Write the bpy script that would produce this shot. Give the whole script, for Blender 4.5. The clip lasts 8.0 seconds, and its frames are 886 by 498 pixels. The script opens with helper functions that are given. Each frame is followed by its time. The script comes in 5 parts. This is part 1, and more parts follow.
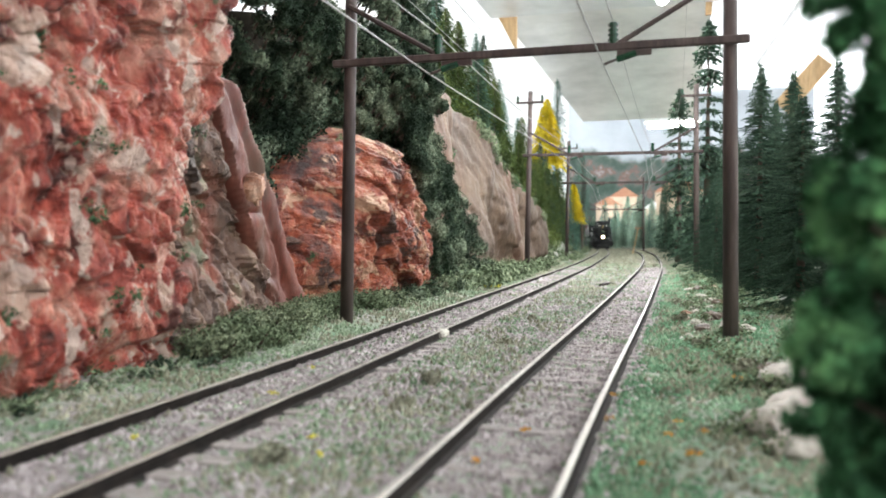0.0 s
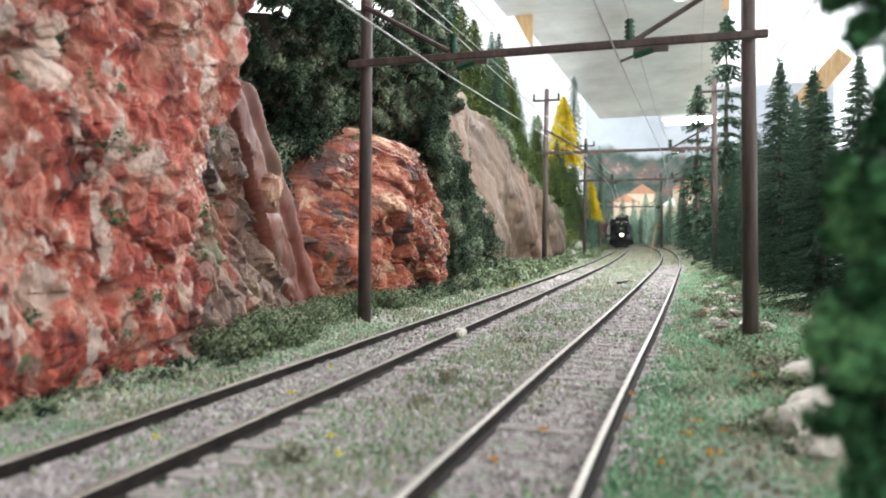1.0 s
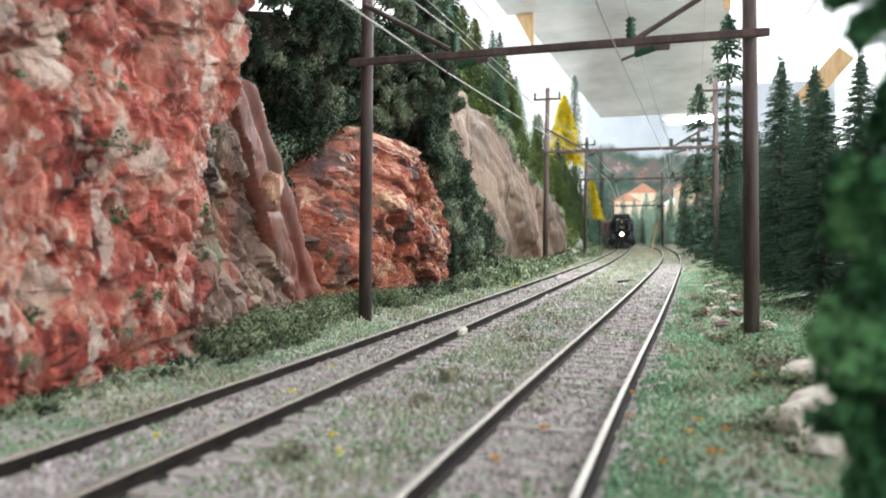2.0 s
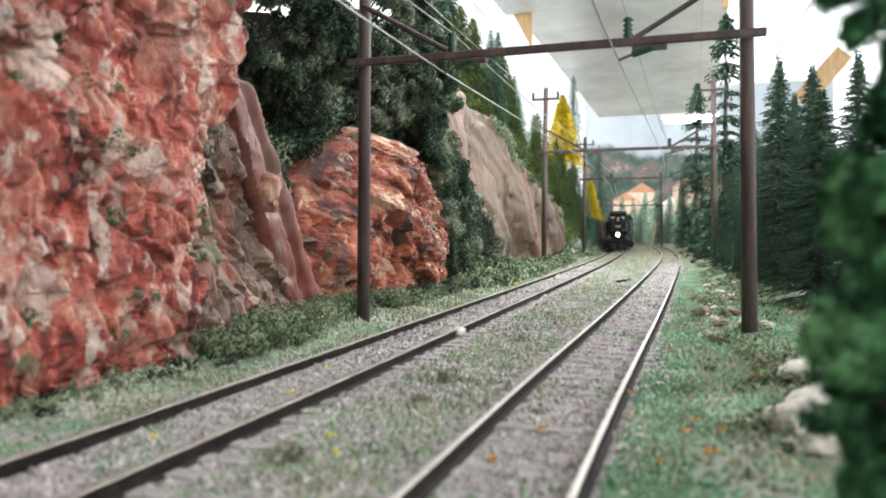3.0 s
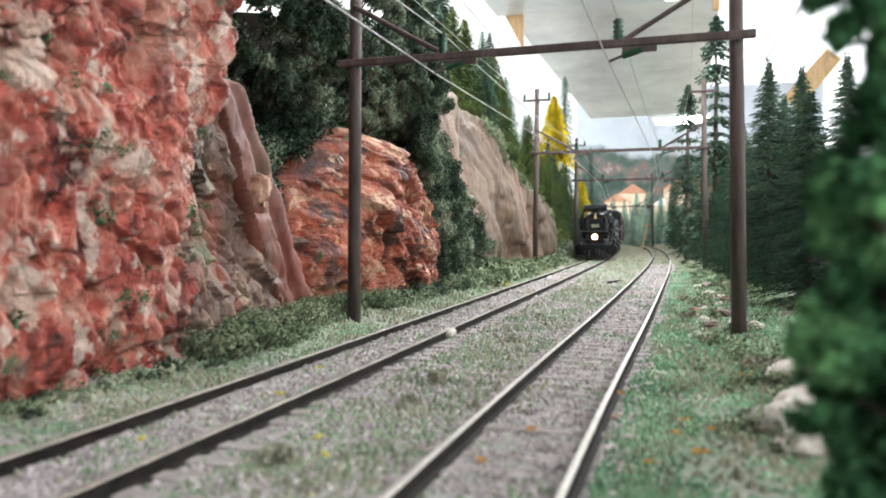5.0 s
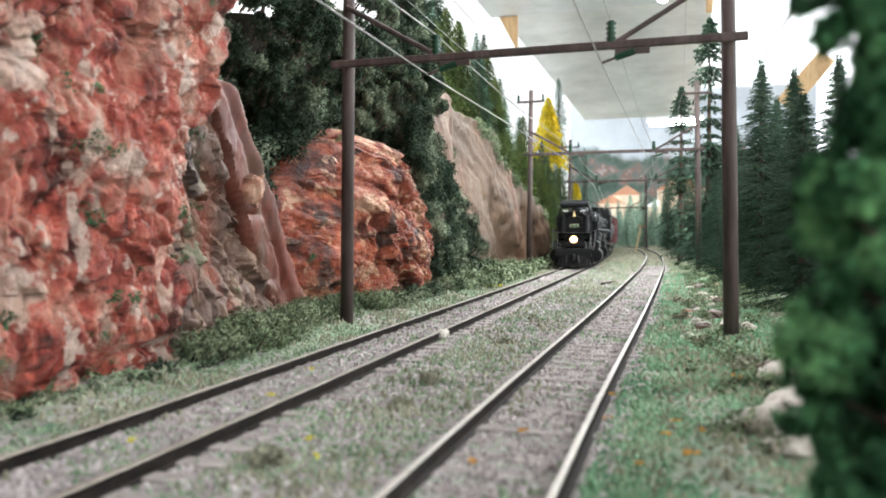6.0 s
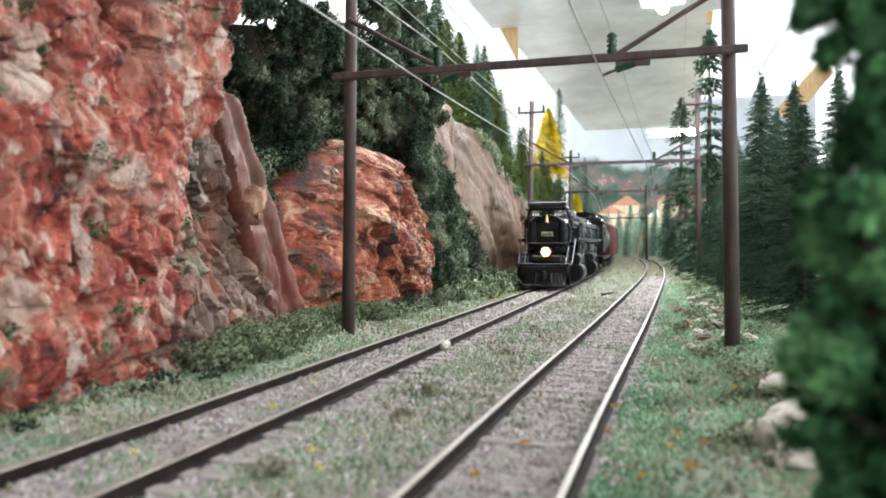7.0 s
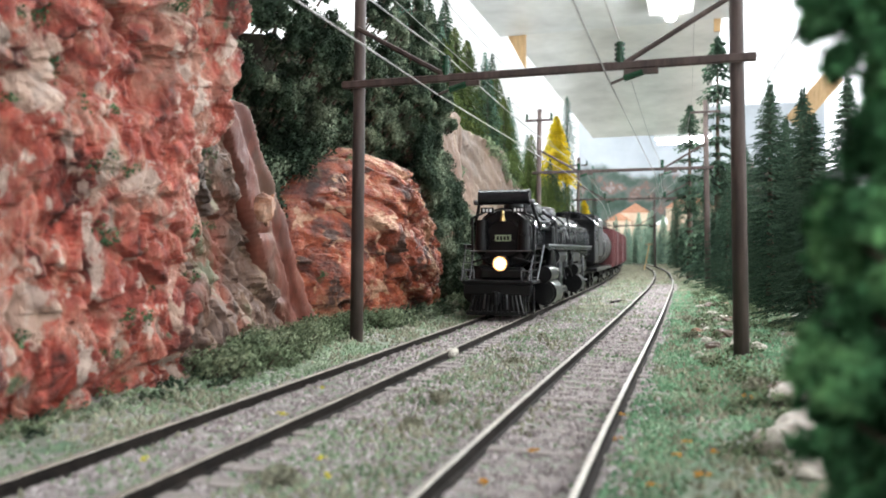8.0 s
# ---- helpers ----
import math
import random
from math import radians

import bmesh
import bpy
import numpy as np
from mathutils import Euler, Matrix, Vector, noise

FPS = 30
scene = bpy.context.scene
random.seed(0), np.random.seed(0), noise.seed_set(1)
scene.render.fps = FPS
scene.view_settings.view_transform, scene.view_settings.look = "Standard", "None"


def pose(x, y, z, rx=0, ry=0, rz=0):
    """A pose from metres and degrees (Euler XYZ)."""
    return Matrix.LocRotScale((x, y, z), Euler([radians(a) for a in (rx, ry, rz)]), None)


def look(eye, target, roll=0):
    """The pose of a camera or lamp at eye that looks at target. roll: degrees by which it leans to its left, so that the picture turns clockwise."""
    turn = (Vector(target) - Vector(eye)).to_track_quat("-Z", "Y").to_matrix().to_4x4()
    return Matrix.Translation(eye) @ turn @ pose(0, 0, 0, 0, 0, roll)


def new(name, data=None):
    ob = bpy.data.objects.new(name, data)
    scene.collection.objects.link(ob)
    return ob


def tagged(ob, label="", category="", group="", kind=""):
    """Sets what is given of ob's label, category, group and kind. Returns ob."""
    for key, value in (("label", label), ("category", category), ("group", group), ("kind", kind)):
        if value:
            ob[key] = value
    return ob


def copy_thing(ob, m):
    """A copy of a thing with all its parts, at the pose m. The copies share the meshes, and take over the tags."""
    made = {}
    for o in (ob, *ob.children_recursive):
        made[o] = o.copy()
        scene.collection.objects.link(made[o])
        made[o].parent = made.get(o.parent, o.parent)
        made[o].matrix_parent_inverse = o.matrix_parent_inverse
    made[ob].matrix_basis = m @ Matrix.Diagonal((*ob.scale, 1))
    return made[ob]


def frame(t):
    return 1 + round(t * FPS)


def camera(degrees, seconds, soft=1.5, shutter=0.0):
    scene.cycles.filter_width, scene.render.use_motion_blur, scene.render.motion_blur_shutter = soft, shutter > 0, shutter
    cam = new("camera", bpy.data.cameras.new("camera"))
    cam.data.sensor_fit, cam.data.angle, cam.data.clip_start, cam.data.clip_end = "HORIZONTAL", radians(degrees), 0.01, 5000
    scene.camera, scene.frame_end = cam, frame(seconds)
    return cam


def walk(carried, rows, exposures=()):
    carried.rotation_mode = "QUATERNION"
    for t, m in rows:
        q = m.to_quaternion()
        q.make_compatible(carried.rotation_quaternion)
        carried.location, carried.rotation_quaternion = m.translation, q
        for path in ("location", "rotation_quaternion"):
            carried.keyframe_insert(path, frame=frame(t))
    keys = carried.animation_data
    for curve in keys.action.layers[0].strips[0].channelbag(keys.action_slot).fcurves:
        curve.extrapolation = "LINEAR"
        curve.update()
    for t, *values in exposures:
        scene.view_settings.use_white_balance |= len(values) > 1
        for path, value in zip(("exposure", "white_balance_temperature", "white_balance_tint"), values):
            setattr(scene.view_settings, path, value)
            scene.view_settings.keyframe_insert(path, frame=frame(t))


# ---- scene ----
# A model railway in HO (gauge 16.5 mm). Lengths below are in millimetres; MM turns them into metres.
MM = 0.001
cam = camera(60.1, 8.0, soft=1.8)
PATH = [
    (0, (-0.00000, -0.00000, 0.02820), (-0.28379, 0.95868, 0.00813), 0.320),
    (0.5, (-0.00002, -0.00017, 0.02834), (-0.29605, 0.95474, 0.00594), 0.021),
    (1, (0.00005, -0.00004, 0.02831), (-0.30497, 0.95206, 0.00651), -0.084),
    (1.5, (-0.00013, -0.00002, 0.02822), (-0.30583, 0.95184, 0.00542), -0.040),
    (3, (0.00029, 0.00005, 0.02834), (-0.30451, 0.95219, 0.00521), -0.213),
    (3.5, (0.00028, 0.00000, 0.02838), (-0.29926, 0.95381, 0.00531), -0.209),
    (4, (0.00042, 0.00013, 0.02836), (-0.29816, 0.95425, 0.00588), -0.230),
    (4.5, (0.00045, 0.00022, 0.02831), (-0.29720, 0.95463, 0.00589), -0.220),
    (6, (0.00094, 0.00043, 0.02833), (-0.28678, 0.95792, 0.00789), -0.132),
    (6.5, (0.00092, 0.00028, 0.02841), (-0.28537, 0.95826, 0.01053), -0.073),
    (7, (0.00076, -0.00010, 0.02865), (-0.28735, 0.95747, 0.02112), -0.089),
    (7.5, (0.00069, -0.00031, 0.02870), (-0.29482, 0.95503, 0.02615), 0.054),
    (8, (0.00076, -0.00048, 0.02881), (-0.29699, 0.95416, 0.03083), -0.015),
]
walk(cam, [(t, look(eye, target, roll)) for t, eye, target, roll in PATH], exposures=[(0, 0.08), (8, 0.08)])
# a small compact-camera lens held close to the layout: the nearest things are out of focus
cam.data.dof.use_dof = True
cam.data.dof.focus_distance = 0.30
cam.data.dof.aperture_fstop = 36.0

# ---- light: fluorescent tubes of the room, one under the soffit, and added fill ----
world = bpy.data.worlds.new("world")
scene.world = world
world.use_nodes = True
world.node_tree.nodes["Background"].inputs[0].default_value = (0.9, 0.95, 1.0, 1)
world.node_tree.nodes["Background"].inputs[1].default_value = 0.05


def area(name, eye, target, sx, sy, watts, color=(1, 0.97, 0.92)):
    d = bpy.data.lights.new(name, "AREA")
    d.shape, d.size, d.size_y, d.energy, d.color = "RECTANGLE", sx, sy, watts, color
    ob = new(name, d)
    ob.matrix_world = look(eye, target)
    return ob


WARM, COOL = (0.985, 0.98, 1.0), (0.90, 0.96, 1.0)
area("aisle_light", (0.55, 0.05, 0.80), (-0.1, 0.25, 0.03), 1.2, 0.16, 1.5, WARM)
area("aisle_light", (0.70, 1.2, 0.85), (-0.1, 0.9, 0.03), 1.2, 0.16, 2.8, WARM)
area("aisle_light", (0.22, -0.7, 0.62), (-0.05, 0.3, 0.05), 1.2, 0.16, 9.4, WARM)
area("soffit_light", (0.0, 0.40, 0.268), (-0.02, 0.40, 0.0), 0.03, 0.8, 2.2, COOL)
area("end_light", (0.02, 1.72, 0.24), (-0.05, 1.9, 0.0), 0.25, 0.04, 1.5, COOL)
# added fill lamps without fixtures, aimed at the walls to whiten them and bounce
area("room_light", (1.1, 2.3, 0.6), (1.0, 3.2, 0.8), 1.6, 0.8, 45, COOL)
area("room_light", (1.1, 0.5, 0.7), (2.5, 0.5, 0.2), 2.0, 1.0, 185, COOL)


# ---- materials ----
def nodes_of(name):
    m = bpy.data.materials.new(name)
    m.use_nodes = True
    t = m.node_tree
    return m, t, t.nodes["Principled BSDF"]


def link(t, a, b):
    t.links.new(a, b)


def noise_node(t, co, scale, detail=6, rough=0.6, dist=0.0):
    n = t.nodes.new("ShaderNodeTexNoise")
    n.inputs["Scale"].default_value, n.inputs["Detail"].default_value = scale, detail
    n.inputs["Roughness"].default_value, n.inputs["Distortion"].default_value = rough, dist
    link(t, co, n.inputs["Vector"])
    return n


def ramp(t, fac, stops):
    r = t.nodes.new("ShaderNodeValToRGB")
    e = r.color_ramp.elements
    e[0].position, e[0].color = stops[0][0], (*stops[0][1], 1)
    e[1].position, e[1].color = stops[-1][0], (*stops[-1][1], 1)
    for p, c in stops[1:-1]:
        k = e.new(p)
        k.color = (*c, 1)
    link(t, fac, r.inputs[0])
    return r


def mix(t, fac, a, b, blend="MIX"):
    n = t.nodes.new("ShaderNodeMix")
    n.data_type, n.blend_type = "RGBA", blend
    for sock, v in ((0, fac), (6, a), (7, b)):
        if isinstance(v, (int, float)):
            n.inputs[sock].default_value = v
        elif isinstance(v, tuple):
            n.inputs[sock].default_value = (*v, 1)
        else:
            link(t, v, n.inputs[sock])
    return n.outputs[2]


def grained(name, stops, scale=150, fine=900, rough=0.7, metal=0.0, bump=0.3, relief=0.0006, spots=None, dist=0.0, stretch=None, island=0.0, edge=None, crag_scale=0, spec=0.5):
    """A surface with two scales of mottling; spots: (scale, low, high, colour) of stains."""
    m, t, p = nodes_of(name)
    co = t.nodes.new("ShaderNodeTexCoord").outputs["Object"]
    if stretch:
        mp = t.nodes.new("ShaderNodeMapping")
        mp.inputs["Scale"].default_value = stretch
        link(t, co, mp.inputs[0])
        co = mp.outputs[0]
    a, b = noise_node(t, co, scale, 8, 0.62, dist), noise_node(t, co, fine, 4, 0.7)
    col = ramp(t, a.outputs[0], stops).outputs[0]
    g = ramp(t, b.outputs[0], [(0.3, (0.55, 0.55, 0.55)), (0.7, (1.25, 1.25, 1.25))]).outputs[0]
    col = mix(t, 0.85 if crag_scale else 0.55, col, g, "MULTIPLY")
    for sc, lo, hi, c in spots or ():
        n = noise_node(t, co, sc, 5, 0.6, 0.4)
        f = ramp(t, n.outputs[0], [(lo, (0, 0, 0)), (hi, (1, 1, 1))]).outputs[0]
        col = mix(t, f, col, c)
    if edge:
        ge = t.nodes.new("ShaderNodeNewGeometry")
        brush = ramp(t, ge.outputs["Pointiness"], [(0.52, (0, 0, 0)), (0.64, (0.35, 0.35, 0.35))]).outputs[0]
        col = mix(t, brush, col, edge)
    if island:
        ge = t.nodes.new("ShaderNodeNewGeometry")
        h = ramp(t, ge.outputs["Random Per Island"], [(0, (1 - island,) * 3), (1, (1 + island,) * 3)]).outputs[0]
        col = mix(t, 1.0, col, h, "MULTIPLY")
    link(t, col, p.inputs["Base Color"])
    p.inputs["Roughness"].default_value, p.inputs["Metallic"].default_value = rough, metal
    p.inputs["Specular IOR Level"].default_value = 0.12 if island else spec
    height = b.outputs[0]
    if crag_scale:
        # plaster casting: facets of slightly different tint, pitted grain between them
        rn = noise_node(t, co, crag_scale * 1.6, 9, 0.68, 0.2)
        vo = t.nodes.new("ShaderNodeTexVoronoi")
        vo.inputs["Scale"].default_value = crag_scale * 0.9
        wob = t.nodes.new("ShaderNodeVectorMath")
        wob.operation = "MULTIPLY_ADD"
        link(t, rn.outputs[1], wob.inputs[0])
        wob.inputs[1].default_value = (0.006, 0.006, 0.006)
        link(t, co, wob.inputs[2])
        link(t, wob.outputs[0], vo.inputs["Vector"])
        tint = ramp(t, vo.outputs["Color"], [(0.1, (0.60, 0.52, 0.50)), (0.5, (1.0, 1.0, 1.0)), (0.9, (1.35, 1.45, 1.5))]).outputs[0]
        link(t, mix(t, 0.55, col, tint, "MULTIPLY"), p.inputs["Base Color"])
        both = t.nodes.new("ShaderNodeMath")
        both.operation = "MULTIPLY_ADD"
        link(t, vo.outputs["Distance"], both.inputs[0])
        both.inputs[1].default_value = -0.25
        link(t, rn.outputs[0], both.inputs[2])
    if bump:
        bn = t.nodes.new("ShaderNodeBump")
        bn.inputs["Strength"].default_value, bn.inputs["Distance"].default_value = bump, relief
        link(t, both.outputs[0] if crag_scale else height, bn.inputs["Height"])
        link(t, bn.outputs[0], p.inputs["Normal"])
    return m


def glow(name, color, power):
    m, t, p = nodes_of(name)
    p.inputs["Base Color"].default_value = (*color, 1)
    p.inputs["Emission Color"].default_value = (*color, 1)
    p.inputs["Emission Strength"].default_value = power
    return m


M_RED = grained("painted_red_rock", [(0.34, (0.07, 0.018, 0.013)), (0.42, (0.27, 0.040, 0.026)), (0.51, (0.44, 0.088, 0.055)), (0.58, (0.50, 0.19, 0.13)), (0.70, (0.56, 0.40, 0.32))],
                110, 700, 0.38, bump=1.0, relief=0.0024, dist=1.1, edge=(0.60, 0.45, 0.37), stretch=(1, 1, 0.62), crag_scale=210,
                spots=[(19, 0.55, 0.66, (0.36, 0.19, 0.13)), (105, 0.565, 0.60, (0.52, 0.35, 0.27)), (210, 0.57, 0.61, (0.56, 0.42, 0.35)), (75, 0.615, 0.65, (0.10, 0.022, 0.016)), (100, 0.65, 0.69, (0.11, 0.14, 0.07))])
M_ORANGE = grained("orange_rock", [(0.34, (0.05, 0.014, 0.009)), (0.45, (0.20, 0.035, 0.014)), (0.55, (0.38, 0.082, 0.032)), (0.70, (0.50, 0.26, 0.16))],
                   90, 700, 0.34, bump=1.0, relief=0.0028, dist=1.0, edge=(0.56, 0.36, 0.25), crag_scale=170, spots=[(30, 0.58, 0.66, (0.38, 0.21, 0.12)), (110, 0.57, 0.60, (0.52, 0.30, 0.19)), (55, 0.59, 0.63, (0.06, 0.022, 0.014))])
M_BROWN = grained("brown_gully_rock", [(0.34, (0.030, 0.019, 0.014)), (0.50, (0.120, 0.062, 0.040)), (0.68, (0.30, 0.19, 0.125))],
                  60, 500, 0.46, bump=1.0, relief=0.0022, dist=0.8, edge=(0.38, 0.27, 0.21), stretch=(1, 1, 0.45), crag_scale=110, spots=[(28, 0.55, 0.64, (0.25, 0.07, 0.04)), (60, 0.57, 0.65, (0.13, 0.13, 0.075))])
M_SLABRED = grained("smooth_red_slab", [(0.30, (0.040, 0.014, 0.010)), (0.52, (0.125, 0.030, 0.018)), (0.74, (0.22, 0.080, 0.052))],
                    45, 500, 0.42, bump=0.5, relief=0.0007, dist=0.8, edge=(0.46, 0.30, 0.24), stretch=(1, 1, 0.25), crag_scale=90, spots=[(40, 0.58, 0.68, (0.09, 0.045, 0.03))])
M_PINK = grained("tan_plaster_rock", [(0.3, (0.038, 0.022, 0.013)), (0.5, (0.098, 0.058, 0.034)), (0.7, (0.17, 0.112, 0.070))],
                 20, 260, 0.50, bump=0.5, relief=0.0012, dist=1.2, stretch=(1, 1, 0.3), spots=[(14, 0.55, 0.68, (0.12, 0.054, 0.032)), (30, 0.60, 0.74, (0.23, 0.17, 0.10))])
M_GROUND = grained("ballast_and_turf", [(0.3, (0.20, 0.175, 0.165)), (0.5, (0.36, 0.325, 0.31)), (0.7, (0.52, 0.48, 0.46))],
                   420, 1300, 0.95, bump=0.9, relief=0.0011,
                   spots=[(30, 0.44, 0.60, (0.21, 0.27, 0.185)), (75, 0.54, 0.66, (0.14, 0.235, 0.145)), (60, 0.66, 0.72, (0.30, 0.24, 0.205))])
M_GRAVEL = grained("ballast_grain", [(0.3, (0.18, 0.152, 0.152)), (0.5, (0.34, 0.300, 0.298)), (0.7, (0.51, 0.465, 0.455))], 300, 1500, 0.95, bump=0, island=0.22)
M_TURF = grained("green_turf", [(0.3, (0.085, 0.19, 0.105)), (0.5, (0.16, 0.285, 0.17)), (0.7, (0.28, 0.385, 0.26))], 60, 900, 0.95, bump=0, island=0.25)
M_BEDTURF = grained("greyish_green_turf", [(0.3, (0.115, 0.175, 0.11)), (0.5, (0.21, 0.28, 0.18)), (0.7, (0.33, 0.385, 0.275))], 60, 900, 0.95, bump=0, island=0.25)
M_DRYTURF = grained("olive_turf", [(0.3, (0.16, 0.165, 0.115)), (0.5, (0.255, 0.255, 0.185)), (0.7, (0.36, 0.345, 0.265))], 60, 900, 0.95, bump=0, island=0.25)
M_LEAF = grained("dark_bush_foliage", [(0.38, (0.012, 0.022, 0.013)), (0.5, (0.046, 0.072, 0.044)), (0.62, (0.20, 0.235, 0.16))], 55, 600, 0.9, bump=0, island=0.45)
M_LEAF2 = grained("grey_green_foliage", [(0.3, (0.08, 0.11, 0.06)), (0.5, (0.15, 0.19, 0.11)), (0.7, (0.27, 0.31, 0.20))], 45, 600, 0.9, bump=0, island=0.5)
M_FIR = grained("fir_needles", [(0.3, (0.020, 0.042, 0.026)), (0.5, (0.042, 0.078, 0.050)), (0.7, (0.10, 0.145, 0.095))], 40, 600, 0.9, bump=0, island=0.5)
M_FIR2 = grained("bluish_fir_needles", [(0.3, (0.05, 0.115, 0.09)), (0.5, (0.10, 0.19, 0.145)), (0.7, (0.18, 0.28, 0.22))], 40, 600, 0.9, bump=0, island=0.45)
M_OLIVE = grained("olive_tree_foliage", [(0.3, (0.025, 0.04, 0.012)), (0.5, (0.065, 0.095, 0.026)), (0.7, (0.15, 0.18, 0.05))], 40, 600, 0.9, bump=0, island=0.5)
M_YELLOW = grained("yellow_foliage", [(0.3, (0.42, 0.30, 0.01)), (0.5, (0.72, 0.55, 0.02)), (0.7, (0.85, 0.72, 0.08))], 60, 600, 0.85, bump=0, island=0.35)
M_NEAR = grained("soft_green_foliage", [(0.40, (0.014, 0.05, 0.022)), (0.52, (0.065, 0.19, 0.08)), (0.64, (0.19, 0.40, 0.16))], 75, 600, 0.9, bump=0, island=0.45)
M_MOSS = grained("moss", [(0.3, (0.03, 0.06, 0.03)), (0.5, (0.07, 0.14, 0.07)), (0.7, (0.15, 0.22, 0.11))], 60, 600, 0.95, bump=0, island=0.5)
M_TRUNK = grained("bark", [(0.3, (0.04, 0.028, 0.02)), (0.7, (0.12, 0.085, 0.06))], 300, 1200, 0.9)
M_POLE = grained("weathered_brown_pole", [(0.3, (0.026, 0.017, 0.015)), (0.5, (0.058, 0.037, 0.032)), (0.7, (0.10, 0.070, 0.062))], 260, 900, 0.7, stretch=(1, 1, 0.12), relief=0.0002)
M_RAILSIDE = grained("rusty_rail", [(0.3, (0.008, 0.0065, 0.006)), (0.7, (0.026, 0.020, 0.017))], 300, 1500, 0.75, metal=0.0, relief=0.0001, spec=0.12)
M_RAILTOP = grained("polished_rail_head", [(0.3, (0.44, 0.40, 0.36)), (0.7, (0.64, 0.60, 0.55))], 120, 1500, 0.34, metal=0.35, relief=0.00005)
M_RAILOLD = grained("dull_rail_head", [(0.3, (0.20, 0.17, 0.14)), (0.7, (0.36, 0.32, 0.27))], 120, 1500, 0.45, metal=0.5, relief=0.00005)
M_TIE = grained("grey_tie", [(0.3, (0.17, 0.145, 0.13)), (0.7, (0.38, 0.34, 0.32))], 300, 1200, 0.9, stretch=(0.3, 3, 1))
M_WIRE = grained("steel_wire", [(0.3, (0.20, 0.19, 0.18)), (0.7, (0.42, 0.40, 0.38))], 300, 1200, 0.4, metal=0.6, bump=0)
M_INSUL = grained("green_glass_insulator", [(0.3, (0.005, 0.03, 0.014)), (0.7, (0.014, 0.075, 0.034))], 300, 900, 0.25, bump=0)
M_BLACK = grained("black_loco_paint", [(0.3, (0.003, 0.003, 0.0035)), (0.7, (0.008, 0.008, 0.009))], 150, 900, 0.30, bump=0.1, relief=0.0001, spec=0.28)
M_BOILER = grained("glossy_boiler_jacket", [(0.3, (0.008, 0.009, 0.011)), (0.7, (0.018, 0.019, 0.023))], 80, 900, 0.20, metal=0.0, bump=0.05, relief=0.0001, spec=0.34)
M_GREY = grained("grey_tender_paint", [(0.3, (0.022, 0.022, 0.026)), (0.7, (0.045, 0.045, 0.05))], 80, 900, 0.30, metal=0.0, bump=0.05, relief=0.0001, spec=0.4)
M_STEEL = grained("bare_steel", [(0.3, (0.10, 0.10, 0.11)), (0.7, (0.22, 0.22, 0.23))], 150, 900, 0.32, metal=0.9, bump=0)
M_PIPE = grained("blackened_pipe", [(0.3, (0.010, 0.010, 0.011)), (0.7, (0.030, 0.030, 0.033))], 150, 900, 0.26, bump=0, spec=0.45)
M_BRASS = grained("brass", [(0.3, (0.42, 0.30, 0.10)), (0.7, (0.66, 0.50, 0.22))], 150, 900, 0.3, metal=0.9, bump=0)
M_MAROON = grained("maroon_boxcar_paint", [(0.3, (0.06, 0.010, 0.012)), (0.7, (0.125, 0.028, 0.03))], 80, 900, 0.6, bump=0.1, relief=0.0001)
M_PLATE = grained("pale_green_number_plate", [(0.3, (0.28, 0.36, 0.22)), (0.7, (0.40, 0.48, 0.32))], 200, 900, 0.5, bump=0)
M_WHITE = grained("white_painted_board", [(0.3, (0.74, 0.74, 0.73)), (0.7, (0.83, 0.83, 0.82))], 6, 90, 0.7, bump=0.05)
M_SOFFIT = grained("cream_soffit_panel", [(0.3, (0.83, 0.81, 0.77)), (0.7, (0.87, 0.85, 0.82))], 3, 8, 0.22, bump=0.02)
M_SLAB = grained("grey_soffit_board", [(0.3, (0.80, 0.80, 0.79)), (0.7, (0.84, 0.84, 0.83))], 3, 8, 0.25, bump=0.02)
M_WOOD = grained("raw_pine", [(0.3, (0.42, 0.26, 0.12)), (0.7, (0.62, 0.43, 0.23))], 30, 300, 0.7, stretch=(1, 1, 0.15))
M_PLASTER = grained("bare_plaster", [(0.3, (0.30, 0.27, 0.22)), (0.5, (0.48, 0.44, 0.38)), (0.7, (0.64, 0.60, 0.53))], 60, 600, 0.9, bump=0.5, spots=[(90, 0.6, 0.68, (0.20, 0.22, 0.12))])
M_ORANGEFL = grained("orange_blossom", [(0.3, (0.62, 0.26, 0.04)), (0.7, (0.80, 0.42, 0.08))], 200, 900, 0.8, bump=0)
M_YELLOWFL = grained("yellow_blossom", [(0.3, (0.60, 0.52, 0.04)), (0.7, (0.78, 0.70, 0.1))], 200, 900, 0.8, bump=0)
M_LAMP = glow("headlight_glow", (1.0, 0.90, 0.72), 60)
# emission of the two reflector rings stands in for bloom around the lens
M_HALO = glow("reflector_bloom", (1.0, 0.55, 0.22), 0.7)
M_HALO2 = glow("inner_reflector_bloom", (1.0, 0.72, 0.38), 3.0)
M_TUBE = glow("fluorescent_glow", (0.97, 0.99, 1.0), 70)
M_ENDTUBE = glow("bright_fluorescent_glow", (0.97, 0.99, 1.0), 200)
M_FLOOR = grained("grey_carpet", [(0.3, (0.16, 0.16, 0.17)), (0.7, (0.24, 0.24, 0.25))], 8, 200, 0.95)


# ---- mesh helpers ----
def thing(name, label, category, x=0, y=0, z=0, rz=0, group="", kind=""):
    ob = new(name)
    ob.empty_display_size = 0.005
    ob.matrix_basis = pose(x * MM, y * MM, z * MM, 0, 0, rz)
    return tagged(ob, label, category, group, kind)


